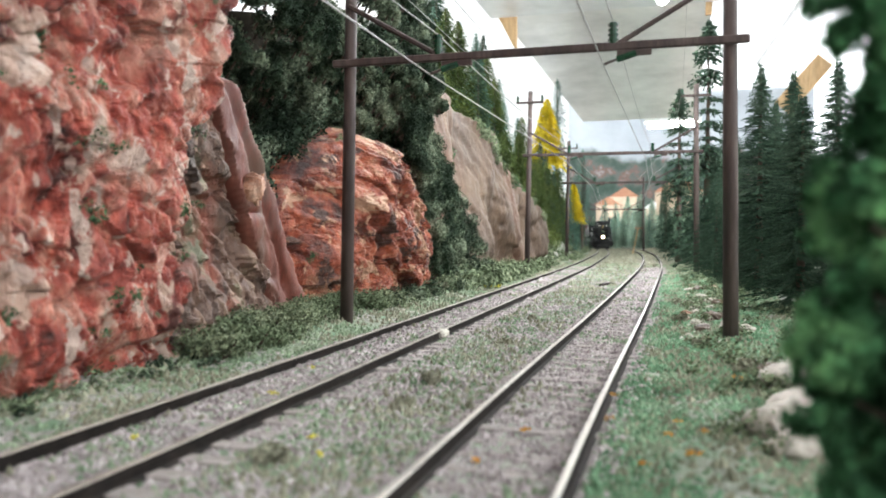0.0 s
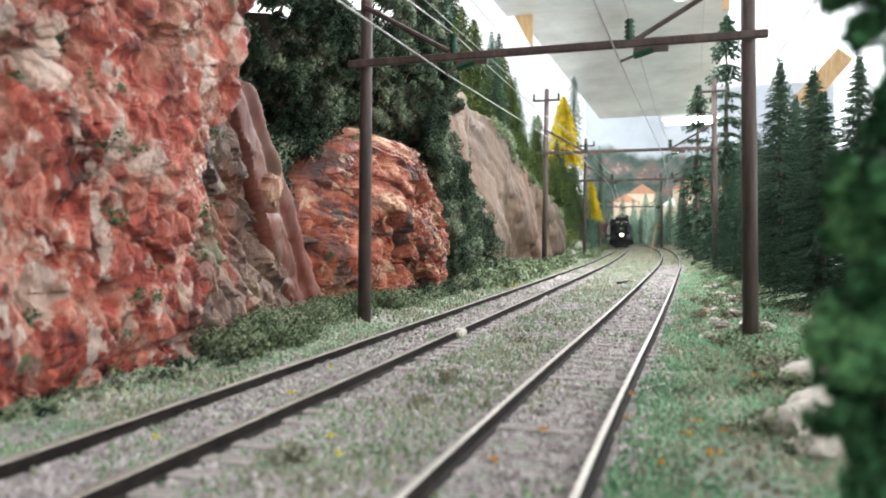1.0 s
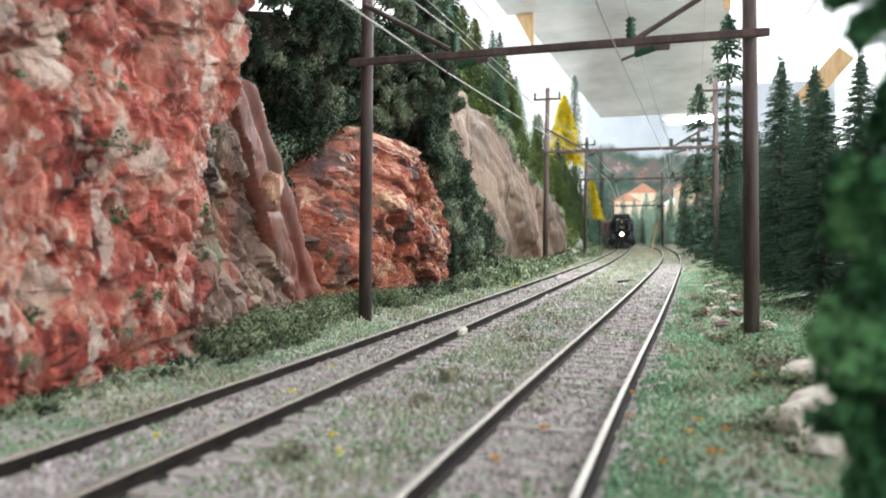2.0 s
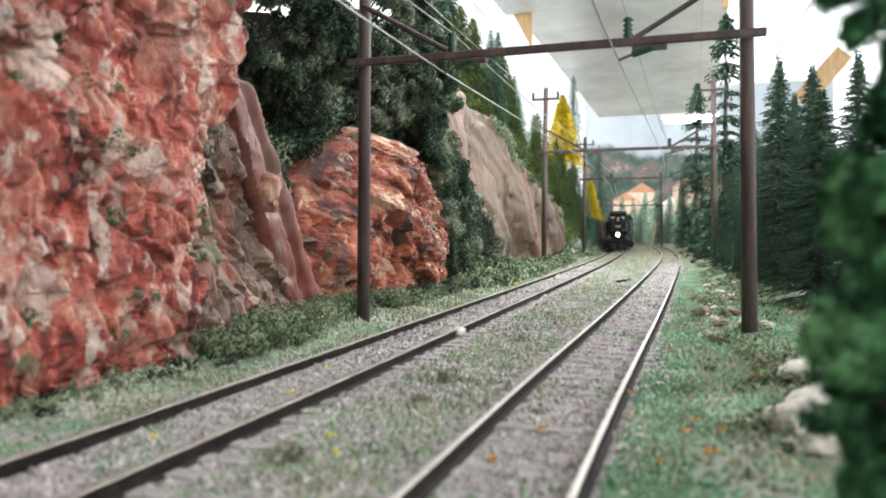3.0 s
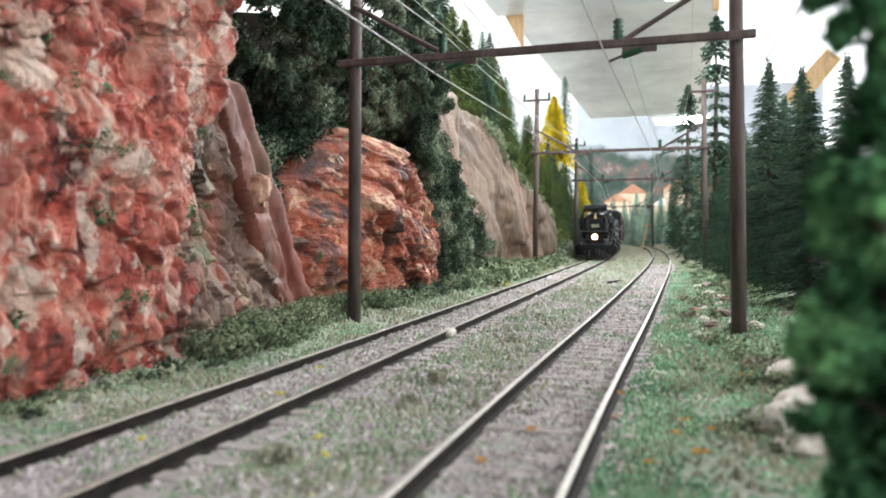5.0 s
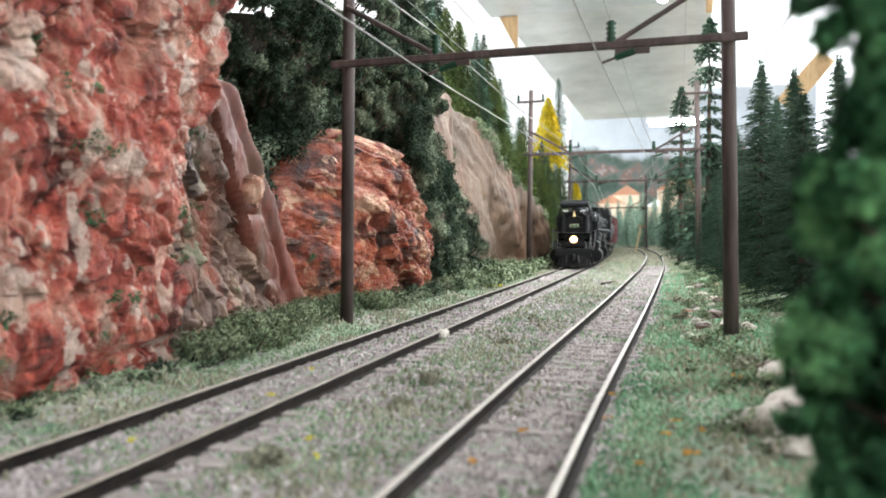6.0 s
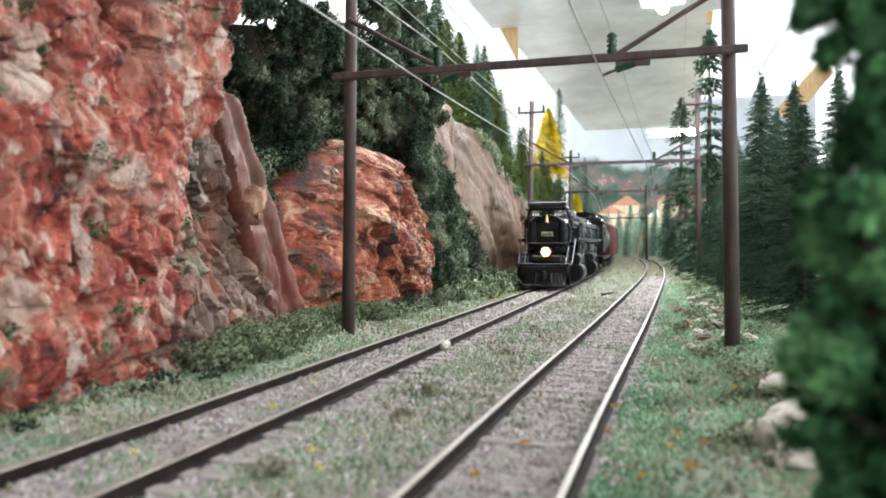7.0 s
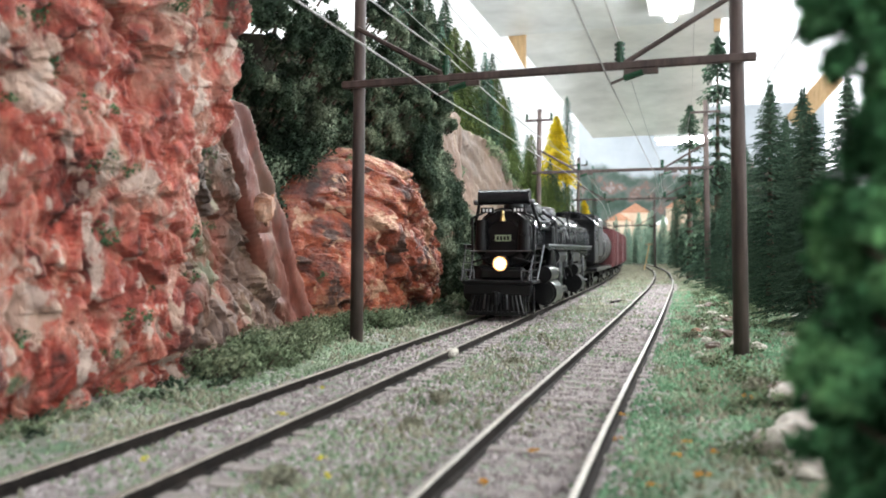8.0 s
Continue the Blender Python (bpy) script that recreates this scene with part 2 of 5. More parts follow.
def put(name, me, mats, parent=None, label="", at=None):
    for m in mats if isinstance(mats, (list, tuple)) else [mats]:
        if m.name not in me.materials:
            me.materials.append(m)
    ob = new(name, me)
    ob.parent = parent
    if at is not None:
        ob.matrix_basis = at
    if label:
        tagged(ob, label)
    return ob


def part(name, bm, mat, parent=None, label="", at=None, smooth=False):
    """Links a bmesh in millimetres as one mesh object."""
    bmesh.ops.scale(bm, vec=(MM, MM, MM), verts=bm.verts)
    me = bpy.data.meshes.new(name)
    bm.to_mesh(me)
    bm.free()
    if smooth:
        me.polygons.foreach_set("use_smooth", [True] * len(me.polygons))
    return put(name, me, mat, parent, label, at)


def soup(name, verts, faces, mat, parent=None, label="", smooth=False):
    me = bpy.data.meshes.new(name)
    me.from_pydata([(v[0] * MM, v[1] * MM, v[2] * MM) for v in verts], [], faces)
    if smooth:
        me.polygons.foreach_set("use_smooth", [True] * len(me.polygons))
    me.update()
    return put(name, me, mat, parent, label)


def box(bm, x, y, z, sx, sy, sz, bevel=0.0, turn=None):
    r = bmesh.ops.create_cube(bm, size=1)
    vs = r["verts"]
    bmesh.ops.scale(bm, vec=(sx, sy, sz), verts=vs)
    if bevel:
        es = list({e for v in vs for e in v.link_edges})
        vs = list({v for v in bmesh.ops.bevel(bm, geom=es, offset=bevel, segments=1, affect="EDGES")["verts"]} | {v for v in vs if v.is_valid})
    if turn:
        bmesh.ops.transform(bm, matrix=turn.to_4x4() if hasattr(turn, "to_4x4") else turn, verts=vs)
    bmesh.ops.translate(bm, vec=(x, y, z), verts=vs)
    return vs


def rod(bm, a, b, r, r2=None, n=8):
    a, b = Vector(a), Vector(b)
    d = b - a
    m = Matrix.Translation((a + b) / 2) @ d.to_track_quat("Z", "Y").to_matrix().to_4x4()
    return bmesh.ops.create_cone(bm, cap_ends=True, segments=n, radius1=r, radius2=r if r2 is None else r2, depth=d.length, matrix=m)["verts"]


def ball(bm, p, r, n=8, sz=1.0):
    m = Matrix.Translation(p) @ Matrix.Diagonal((1, 1, sz, 1))
    return bmesh.ops.create_uvsphere(bm, u_segments=n, v_segments=max(4, n // 2), radius=r, matrix=m)["verts"]


def spline(points):
    xs, ys = np.array(points, float).T
    ts = np.gradient(ys, xs)

    def f(x):
        i = int(np.clip(np.searchsorted(xs, x) - 1, 0, len(xs) - 2))
        h = xs[i + 1] - xs[i]
        s = (x - xs[i]) / h
        return float(ys[i] * (1 + 2 * s) * (1 - s) ** 2 + ys[i + 1] * s * s * (3 - 2 * s) + h * ts[i] * s * (1 - s) ** 2 - h * ts[i + 1] * s * s * (1 - s))

    return f


# centre lines of the two tracks: x at y
far_track = spline([(-150, -66), (0, -66), (100, -66.2), (250, -67.4), (470, -69.4), (640, -71.8), (850, -79), (1100, -91), (1300, -106), (1450, -121), (1700, -158), (1950, -208), (2300, -290)])
near_track = spline([(-150, -19), (0, -19), (100, -18.7), (250, -16.6), (450, -14.8), (600, -14.3), (850, -18.5), (1050, -27), (1250, -42), (1450, -62), (1700, -100), (1950, -150), (2300, -230)])


def fbm(x, y, z, s, o=4):
    return noise.fractal(Vector((x / s, y / s, z / s)), 0.9, 2.1, o)


# ---- the room ----
def slab(name, x0, x1, y0, y1, z0, z1, mat, label, category):
    bm = bmesh.new()
    box(bm, (x0 + x1) / 2, (y0 + y1) / 2, (z0 + z1) / 2, x1 - x0, y1 - y0, z1 - z0)
    return tagged(part(name, bm, mat), label, category, kind="structure")


def room():
    slab("floor", -1500, 2500, -2500, 3200, -1200, -1180, M_FLOOR, "grey carpeted floor of the layout room", "floor")
    slab("ceiling", -1500, 2500, -2500, 3200, 1000, 1030, M_WHITE, "white ceiling of the layout room", "ceiling")
    slab("wall_east", 2500, 2530, -2500, 3200, -1200, 1000, M_WHITE, "plain white room wall", "wall")
    slab("wall_west", -1530, -1500, -2500, 3200, -1200, 1000, M_WHITE, "plain white room wall", "wall")
    slab("wall_south", -1500, 2500, -2530, -2500, -1200, 1000, M_WHITE, "plain white room wall", "wall")
    slab("wall_north", -1500, 2500, 3200, 3230, -1200, 1000, M_WHITE, "plain white room wall", "wall")
    slab("backdrop_board", -270, -262, -500, 2300, -40, 620, M_WHITE, "white board behind the hillside", "backdrop")
    # soffit over the layout: a grey board and a cream panel that dips at its end
    slab("soffit_board", -208, 52, -500, 900, 286, 300, M_SLAB, "grey soffit board above the layout", "soffit")
    bm = bmesh.new()
    n = 24
    rows = []
    for k in range(n + 1):
        u = k / n
        y, z = 915 + 600 * u, 300 - 52 * u * u
        x0 = -205 + 40 * u * u
        rows.append([bm.verts.new(p) for p in ((x0, y, z), (46, y, z + 2), (46, y, z + 8), (x0, y, z + 6))])
    for a, b in zip(rows, rows[1:]):
        for j in range(4):
            bm.faces.new((a[j], a[(j + 1) % 4], b[(j + 1) % 4], b[j]))
    bm.faces.new(rows[0])
    bm.faces.new(rows[-1][::-1])
    bmesh.ops.recalc_face_normals(bm, faces=bm.faces)
    tagged(part("soffit_panel", bm, M_SOFFIT, smooth=False), "cream curved soffit panel with a dipping end", "soffit", kind="structure")
    # the end board of the layout
    bm = bmesh.new()
    n = 24
    prev = None
    for k in range(n + 1):
        a = math.pi * 0.5 * k / n
        x, y = -262 + 140 - 140 * math.cos(a), 2060 + 140 * math.sin(a)
        cur = [bm.verts.new((x, y, -40)), bm.verts.new((x, y, 420))]
        if prev:
            bm.faces.new((prev[0], cur[0], cur[1], prev[1]))
        prev = cur
    for k in range(1, 9):
        cur = [bm.verts.new((-122 + 60 * k, 2200, -40)), bm.verts.new((-122 + 60 * k, 2200, 420))]
        bm.faces.new((prev[0], cur[0], cur[1], prev[1]))
        prev = cur
    bmesh.ops.recalc_face_normals(bm, faces=bm.faces)
    tagged(part("backdrop_end", bm, M_BACK), "pale blue sky board with painted wooded hills", "backdrop", kind="structure")


def backdrop_paint():
    m, t, p = nodes_of("painted_hill_backdrop")
    co = t.nodes.new("ShaderNodeTexCoord").outputs["Object"]
    sep = t.nodes.new("ShaderNodeSeparateXYZ")
    link(t, co, sep.inputs[0])
    n1, n2 = noise_node(t, co, 9, 5, 0.6), noise_node(t, co, 22, 4, 0.6)
    add = t.nodes.new("ShaderNodeMath")
    add.operation = "MULTIPLY_ADD"
    link(t, n1.outputs[0], add.inputs[0])
    add.inputs[1].default_value = -0.16
    link(t, sep.outputs[2], add.inputs[2])
    sky = ramp(t, add.outputs[0], [(0.155, (0, 0, 0)), (0.185, (1, 1, 1))]).outputs[0]
    hill = ramp(t, n2.outputs[0], [(0.35, (0.03, 0.06, 0.045)), (0.48, (0.06, 0.095, 0.075)), (0.56, (0.11, 0.12, 0.11)), (0.62, (0.17, 0.10, 0.08)), (0.72, (0.34, 0.34, 0.36))]).outputs[0]
    far = ramp(t, n1.outputs[0], [(0.3, (0.40, 0.44, 0.48)), (0.7, (0.52, 0.56, 0.60))]).outputs[0]
    link(t, mix(t, sky, hill, far), p.inputs["Base Color"])
    p.inputs["Roughness"].default_value = 0.8
    return m


M_BACK = backdrop_paint()
room()


def wooden_bracket():
    bm = bmesh.new()
    vs = [bm.verts.new(p) for p in ((-206, 903, 300), (-178, 903, 300), (-178, 903, 246), (-206, 911, 300), (-178, 911, 300), (-178, 911, 246))]
    for f in ((0, 1, 2), (5, 4, 3), (0, 3, 4, 1), (1, 4, 5, 2), (2, 5, 3, 0)):
        bm.faces.new([vs[k] for k in f])
    bmesh.ops.recalc_face_normals(bm, faces=bm.faces)
    tagged(part("wooden_bracket", bm, M_WOOD), "raw pine gusset bracket under the grey soffit", "bracket")
    bm = bmesh.new()
    box(bm, 38.5, 902, 290, 7, 5, 36, 0.6)
    tagged(part("wooden_batten", bm, M_WOOD), "raw pine batten at the soffit edge", "batten")


wooden_bracket()


def tube_light(x, y, z, length, name_label, lit, rz=0):
    th = thing("tube_light", name_label, "light fixture", x, y, z, rz)
    bm = bmesh.new()
    box(bm, 0, 0, 4, 46, length, 8, 1)
    part("housing", bm, M_WHITE, th)
    bm = bmesh.new()
    rod(bm, (0, -length / 2 + 8, -4), (0, length / 2 - 8, -4), 6, n=16)
    part("tube", bm, lit, th, "glowing fluorescent tube", smooth=True)
    return th


def room_fittings():
    bm = bmesh.new()
    rod(bm, (150, 1500, 338), (577, 1500, 1001), 5, n=12)
    tagged(part("conduit", bm, M_SLAB), "grey ceiling conduit above the aisle", "conduit")
    bm = bmesh.new()
    box(bm, 232, 1540, 306, 34, 16, 110, 1, Euler((0, 0.7, 0)).to_matrix())
    tagged(part("wooden_beam", bm, M_WOOD), "raw pine beam above the aisle", "beam")


room_fittings()
tube_light(-10, 600, 277, 480, "white fluorescent strip light fixed under the grey soffit", M_TUBE)
end_tube = tube_light(3, 1640, 258, 112, "white fluorescent strip light at the soffit end", M_ENDTUBE, 90)
for k in (-40, 40):
    bm = bmesh.new()
    rod(bm, (0, k, 8), (0, k, 745), 1.2, n=6)
    part("hanger", bm, M_WHITE, end_tube)


def sstep(a, b, x):
    t = min(1, max(0, (x - a) / (b - a)))
    return t * t * (3 - 2 * t)


# ---- the ground ----
def bank(x, y):
    """Ground height: flat under the tracks, a bank along the cliffs and bumps on the outer side."""
    l, r = far_track(y) - 15, near_track(y) + 14
    z = 0.7 * fbm(x, y, 0, 14) * min(1, max(0, (l - x) / 6, (x - r) / 6)) + 0.22 * fbm(x, y, 3, 3, 3)
    if x < l - 3:
        z += (0.2 + 3.3 * sstep(140, 200, y)) * min(1, (l - 3 - x) / 18)
        if y > 380:
            z += min(1, (y - 380) / 70) * min(118, max(0, l - 16 - 34 * sstep(690, 630, y) - x) * (2.1 + 2.5 * sstep(690, 630, y))) * (1 - 0.62 * sstep(650, 1100, y)) * sstep(1900, 1500, y)
    if abs(x - far_track(y)) < 7.4:
        z += 0.5
    if x > r + 4:
        z += 1.6 * min(1, (x - r - 4) / 22) + 0.8 * max(0, fbm(x, y, 7, 20))
    return z


def ground():
    xs = np.concatenate([np.arange(-262, -120, 5), np.arange(-120, 60, 1.6), np.arange(60, 132, 6)])
    ys = [-60.0]
    while ys[-1] < 2200:
        ys.append(ys[-1] + (1.8 if 40 < ys[-1] < 330 else 4 if ys[-1] < 800 else 14))
    verts = [(x, y, bank(x, y)) for y in ys for x in xs]
    w = len(xs)
    faces = [(j * w + k, j * w + k + 1, (j + 1) * w + k + 1, (j + 1) * w + k) for j in range(len(ys) - 1) for k in range(w - 1)]
    ob = soup("ground", verts, faces, M_GROUND, smooth=True)
    tagged(ob, "model ground of grey ballast with patches of green turf", "ground", kind="structure")
    bm = bmesh.new()
    box(bm, -66, 1070, -32, 396, 2270, 40)
    tagged(part("layout_table", bm, M_WOOD), "wooden board that carries the layout", "table", kind="structure")


ground()


# ---- tracks ----
def rail_mesh(name, centre, offset, parent, y0, y1, head):
    """One rail: foot, web and a polished head, swept along the centre line."""
    prof = [(-1.1, 0.0), (1.1, 0.0), (1.1, 0.3), (0.28, 0.6), (0.24, 1.6), (0.45, 1.75), (0.45, 2.25), (0.34, 2.4), (-0.34, 2.4), (-0.45, 2.25), (-0.45, 1.75), (-0.24, 1.6), (-0.28, 0.6), (-1.1, 0.3)]
    verts, faces, k = [], [], len(prof)
    ys = np.arange(y0, y1, 10.0)
    for y in ys:
        sl = (centre(y + 1) - centre(y - 1)) / 2
        n = Vector((1, -sl)).normalized()
        for px, pz in prof:
            verts.append((centre(y) + n.x * (offset + px), y + n.y * (offset + px), pz - 0.15))
    for j in range(len(ys) - 1):
        for a in range(k):
            b = (a + 1) % k
            faces.append((j * k + a, j * k + b, (j + 1) * k + b, (j + 1) * k + a))
    faces.append(tuple(range(k))[::-1])
    ob = soup(name, verts, faces, [M_RAILSIDE, head], parent)
    for j in range(len(ys) - 1):
        for a in (6, 7, 8) if head is M_RAILTOP else (6, 7):
            ob.data.polygons[j * k + a].material_index = 1
    return ob


def track(label, centre, ties_to, head, lift=0.0):
    th = thing("railway_track", label, "track", group="double track")
    for off in (-8.25, 8.25):
        rail_mesh("rail", centre, off, th, 30, 2050, head)
    bm = bmesh.new()
    box(bm, 0, 0, 0, 29, 3.0, 1.0, 0.15)
    bmesh.ops.scale(bm, vec=(MM, MM, MM), verts=bm.verts)
    me = bpy.data.meshes.new("tie")
    bm.to_mesh(me)
    bm.free()
    y = 42.0
    while y < ties_to:
        sl = math.degrees(math.atan((centre(y + 1) - centre(y - 1)) / 2))
        put("tie", me, M_TIE, th, at=pose((centre(y) + random.uniform(-0.6, 0.6)) * MM, y * MM, (lift + random.uniform(-0.48, -0.22)) * MM, 0, 0, -sl + random.uniform(-1, 1)))
        y += 6.6
    return th


far = track("weathered railway track with dark rusty rails beside the cliff foot", far_track, 900, M_RAILOLD, 0.1)
near = track("railway track with brightly worn rail heads in turf", near_track, 900, M_RAILTOP)
bm = bmesh.new()
box(bm, far_track(197) + 8.4, 197, 1.3, 3.0, 6.0, 2.2, 0.7)
part("rail_joiner", bm, M_PLASTER, far, "pale plaster lump on a rail joint")


def scatter(name, count, where, size, mat, label, category, flat=0.6):
    """Loose grains and tufts: irregular five-sided chips."""
    verts, faces = [], []
    for _ in range(count):
        x, y, s = where()
        z, r = bank(x, y), size * random.uniform(0.5, 1.5) * s
        b = len(verts)
        a0 = random.uniform(0, 6.3)
        for k in range(4):
            a = a0 + k * 1.57 + random.uniform(-0.4, 0.4)
            verts.append((x + r * math.cos(a), y + r * math.sin(a), z - 0.2 + random.uniform(0, 0.3) * r))
        verts.append((x + random.uniform(-0.4, 0.4) * r, y + random.uniform(-0.4, 0.4) * r, z + flat * r * random.uniform(0.6, 1.4)))
        faces += [(b, b + 1, b + 4), (b + 1, b + 2, b + 4), (b + 2, b + 3, b + 4), (b + 3, b, b + 4)]
    return tagged(soup(name, verts, faces, mat), label, category, kind="stuff")


def on_bed():
    while True:
        y = 48 + 620 * random.random() ** 1.7
        x = random.uniform(far_track(y) - 15, near_track(y) + 13)
        if min(abs(abs(x - far_track(y)) - 8.25), abs(abs(x - near_track(y)) - 8.25)) > 1.3:
            return x, y, 1 + y / 500


def on_turf(lo=0.0):
    def f():
        while True:
            y = 48 + 700 * random.random() ** 1.6
            x = random.uniform(far_track(y) - 40, near_track(y) + 60)
            a, b = abs(x - far_track(y)), abs(x - near_track(y))
            if min(abs(a - 8.25), abs(b - 8.25)) < 1.4:
                continue
            inside = a < 14 or b < 12
            if noise.noise(Vector((x / 16, y / 22, 2.0 + 9 * lo))) + random.gauss(0, 0.22) > lo + (0.52 if inside else 0.0):
                return x, y, 1 + y / 500
    return f


scatter("ballast", 34000, on_bed, 0.5, M_GRAVEL, "loose pinkish grey ballast grains", "ballast")
scatter("turf", 42000, on_turf(-0.12), 0.42, M_BEDTURF, "ground foam turf in greyish green", "turf", 0.9)
scatter("dry_turf", 14000, on_turf(0.10), 0.5, M_DRYTURF, "olive and tan ground foam", "turf", 1.1)


def far_turf():
    while True:
        y = random.uniform(600, 1600)
        x = random.uniform(far_track(y) - 20, near_track(y) + 70)
        if min(abs(abs(x - far_track(y)) - 8.25), abs(abs(x - near_track(y)) - 8.25)) > 2.2:
            return x, y, 0.6 + y / 1500


def lineside_turf():
    while True:
        y = 50 + 500 * random.random() ** 1.5
        x = near_track(y) + 10.5 + 48 * random.random() ** 1.2
        if noise.noise(Vector((x / 14, y / 18, 8.0))) + random.gauss(0, 0.25) > -0.12:
            return x, y, 1 + y / 500


scatter("lineside_turf", 19000, lineside_turf, 0.5, M_TURF, "fresh green ground foam beside the track", "turf", 0.8)
scatter("far_turf", 16000, far_turf, 1.0, M_DRYTURF, "pale olive ground foam along the curve", "turf", 0.7)


# ---- cliffs ----
def chance(c, k):
    v = math.sin(c.x * 127.1 + c.y * 311.7 + c.z * 74.7 + k * 53.3) * 43758.5453
    return v - math.floor(v)


def crag(x, y, z, cell, seed):
    """Blocky relief: tilted facets of uneven depth with cracks between."""
    p = Vector((x / cell + seed, y / cell, z / (cell * 1.6)))
    d, pts = noise.voronoi(p)
    c = pts[0]
    q = p - c
    tilt = q.y * (chance(c, 1) - 0.5) * 2.2 + q.z * (chance(c, 2) - 0.75) * 2.2
    return (chance(c, 3) - 0.5) + tilt - 0.3 * max(0.0, 1 - (d[1] - d[0]) * 8)


def cliff(name, y0, y1, z0, z1, step, shape, relief, mat, label, seed, tufts=0, depth=0.0, crease=24, back=-255):
    ny, nz = int((y1 - y0) / step), int((z1 - z0) / step)
    verts, faces = [], []
    for j in range(-1, ny + 2):
        for k in range(0, nz + 2):
            y = y0 + (y1 - y0) * min(max(j, 0), ny) / ny
            z = z0 + (z1 - z0) * min(k, nz) / nz
            if j in (-1, ny + 1) or k == nz + 1:
                verts.append((back, y, z))
            else:
                x = max(shape(y, z), back + 6)
                big, small, grain = relief
                q = y - 0.8 * x
                wx, wz = q + 2.2 * fbm(x, y, z, 9, 2), z + 2.2 * fbm(x, y, z + 50, 9, 2)
                gap = max(0.0, 1 - 13 * abs(noise.noise(Vector((seed + 11, (wx + 0.4 * wz) / 19, wz / 34)))))
                gap2 = max(0.0, 1 - 9 * abs(noise.noise(Vector((seed + 15, (wx - 0.3 * wz) / 9, wz / 13)))))
                pit = sstep(0.2, 0.42, noise.noise(Vector((seed + 2, wx / 13, wz / 11))))
                d = big * crag(0, wx + 0.25 * wz, wz, 24, seed) + small * (1.5 * crag(0, wx - 0.2 * wz, wz, 10, seed + 3) - 1.8 * pit) - depth * (gap + 0.4 * gap2)
                d += 0.85 * small * crag(0, wx, wz, 4.6, seed + 9) + 0.42 * small * crag(0, q, z, 2.2, seed + 5) + grain * (0.5 * fbm(x, y, z, 6, 4) + 0.25 * fbm(x, y, z, 1.6, 2))
                verts.append((x + d, y + 0.35 * d + 0.5 * grain * fbm(x + 40, y, z, 5, 3), z + 0.4 * grain * fbm(x, y + 70, z, 6, 2)))
    w = nz + 2
    for j in range(ny + 2):
        for k in range(w - 1):
            a = j * w + k
            faces.append((a, a + w, a + w + 1, a + 1))
    th = tagged(soup(name, verts, faces, mat, smooth=True), label, "rock")
    th.data.set_sharp_from_angle(angle=math.radians(crease))
    # moss tufts on the ledges
    rnd = random.Random(int(seed * 10))
    w, done = nz + 2, 0
    while done < tufts:
        j, k = rnd.randrange(3, ny - 3), rnd.randrange(4, nz - 6)
        a = verts[(j + 1) * w + k]
        b = verts[(j + 1) * w + k + 3]
        if a[0] - b[0] < 0.5 * step or a[0] < -170:
            continue
        done += 1
        m = max(1.0, step / 0.8)
        blobs = [(a[0] - 0.4, a[1] + m * rnd.gauss(0, 2.6), a[2] + m * rnd.gauss(0, 0.8), m * rnd.uniform(0.7, 1.5)) for _ in range(7)]
        v, f = leaves(170, clumped(blobs, 0.3), 0.32 * m, done)
        soup("moss_tuft", v, f, M_MOSS, th, "dark green moss on a ledge")
    return th


def red_shape(y, z):
    x = -99.5 + 3.5 * sstep(20, 62, z) + 3 * sstep(70, 130, z) + 3 * math.sin(y / 23) + 2.5 * fbm(0, y, z, 40)
    edge = 148 + 3 * sstep(0, 30, z) + 6 * sstep(38, 76, z) + 2 * fbm(4, 0, z, 12, 2)
    x -= 6 * sstep(edge - 18, edge - 4, y) * sstep(70, 40, z) * sstep(14, 36, z)
    return x - 75 * sstep(edge - 4, edge + 12, y) - 12 * sstep(60, -20, y) - 3.5 * sstep(9, 2, z)


def gully_shape(y, z):
    """Rough brown buttress that spreads at its foot."""
    x = -110 - 6 * sstep(150, 200, y) - 0.10 * z + 3 * fbm(2, y, z, 24, 3) + 5 * sstep(26, 0, z) * sstep(165, 190, y)
    return x - 34 * sstep(211 - 0.42 * z, 217 - 0.42 * z, y) * sstep(-4, 14, z) - 18 * sstep(74, 96, z)


def slab_shape(y, z):
    """Smooth slab leaning to one side, its far edge falling off into a dark cleft."""
    far = 235 - 0.58 * z + 2 * fbm(6, 0, z, 14, 2)
    x = -114 - 0.05 * z + 1.5 * fbm(9, y, z, 20, 2) - 2.2 * math.exp(-((y - 224 + 0.5 * z) / 2.2) ** 2)
    return x - 45 * sstep(far - 2, far + 6, y) - 30 * sstep(210 - 0.42 * z, 204 - 0.42 * z, y) - 40 * sstep(70, 82, z)


def orange_shape(y, z):
    left = 220 + 0.75 * max(0, z - 18) + 0.012 * max(0, z - 34) ** 2
    right = 357 - 0.22 * z - 0.055 * max(0, z - 38) ** 2
    u = (y - 292) / 60
    x = -116 + 9 * (1 - u * u) - 0.13 * z + 6 * sstep(0, 26, z) + 4 * sstep(300, 335, y) * sstep(60, 10, z)
    x += 3 * sstep(46, 54, z + 0.25 * (y - 280)) - 4 * sstep(52, 62, z + 0.45 * (y - 290))
    return x - 1.6 * max(0, z - 70 - 3 * fbm(1, y, 0, 18, 2)) - 50 * sstep(right - 9, right + 7, y) - 14 * sstep(left + 40, left, y) - 60 * sstep(left + 6, left - 12, y)


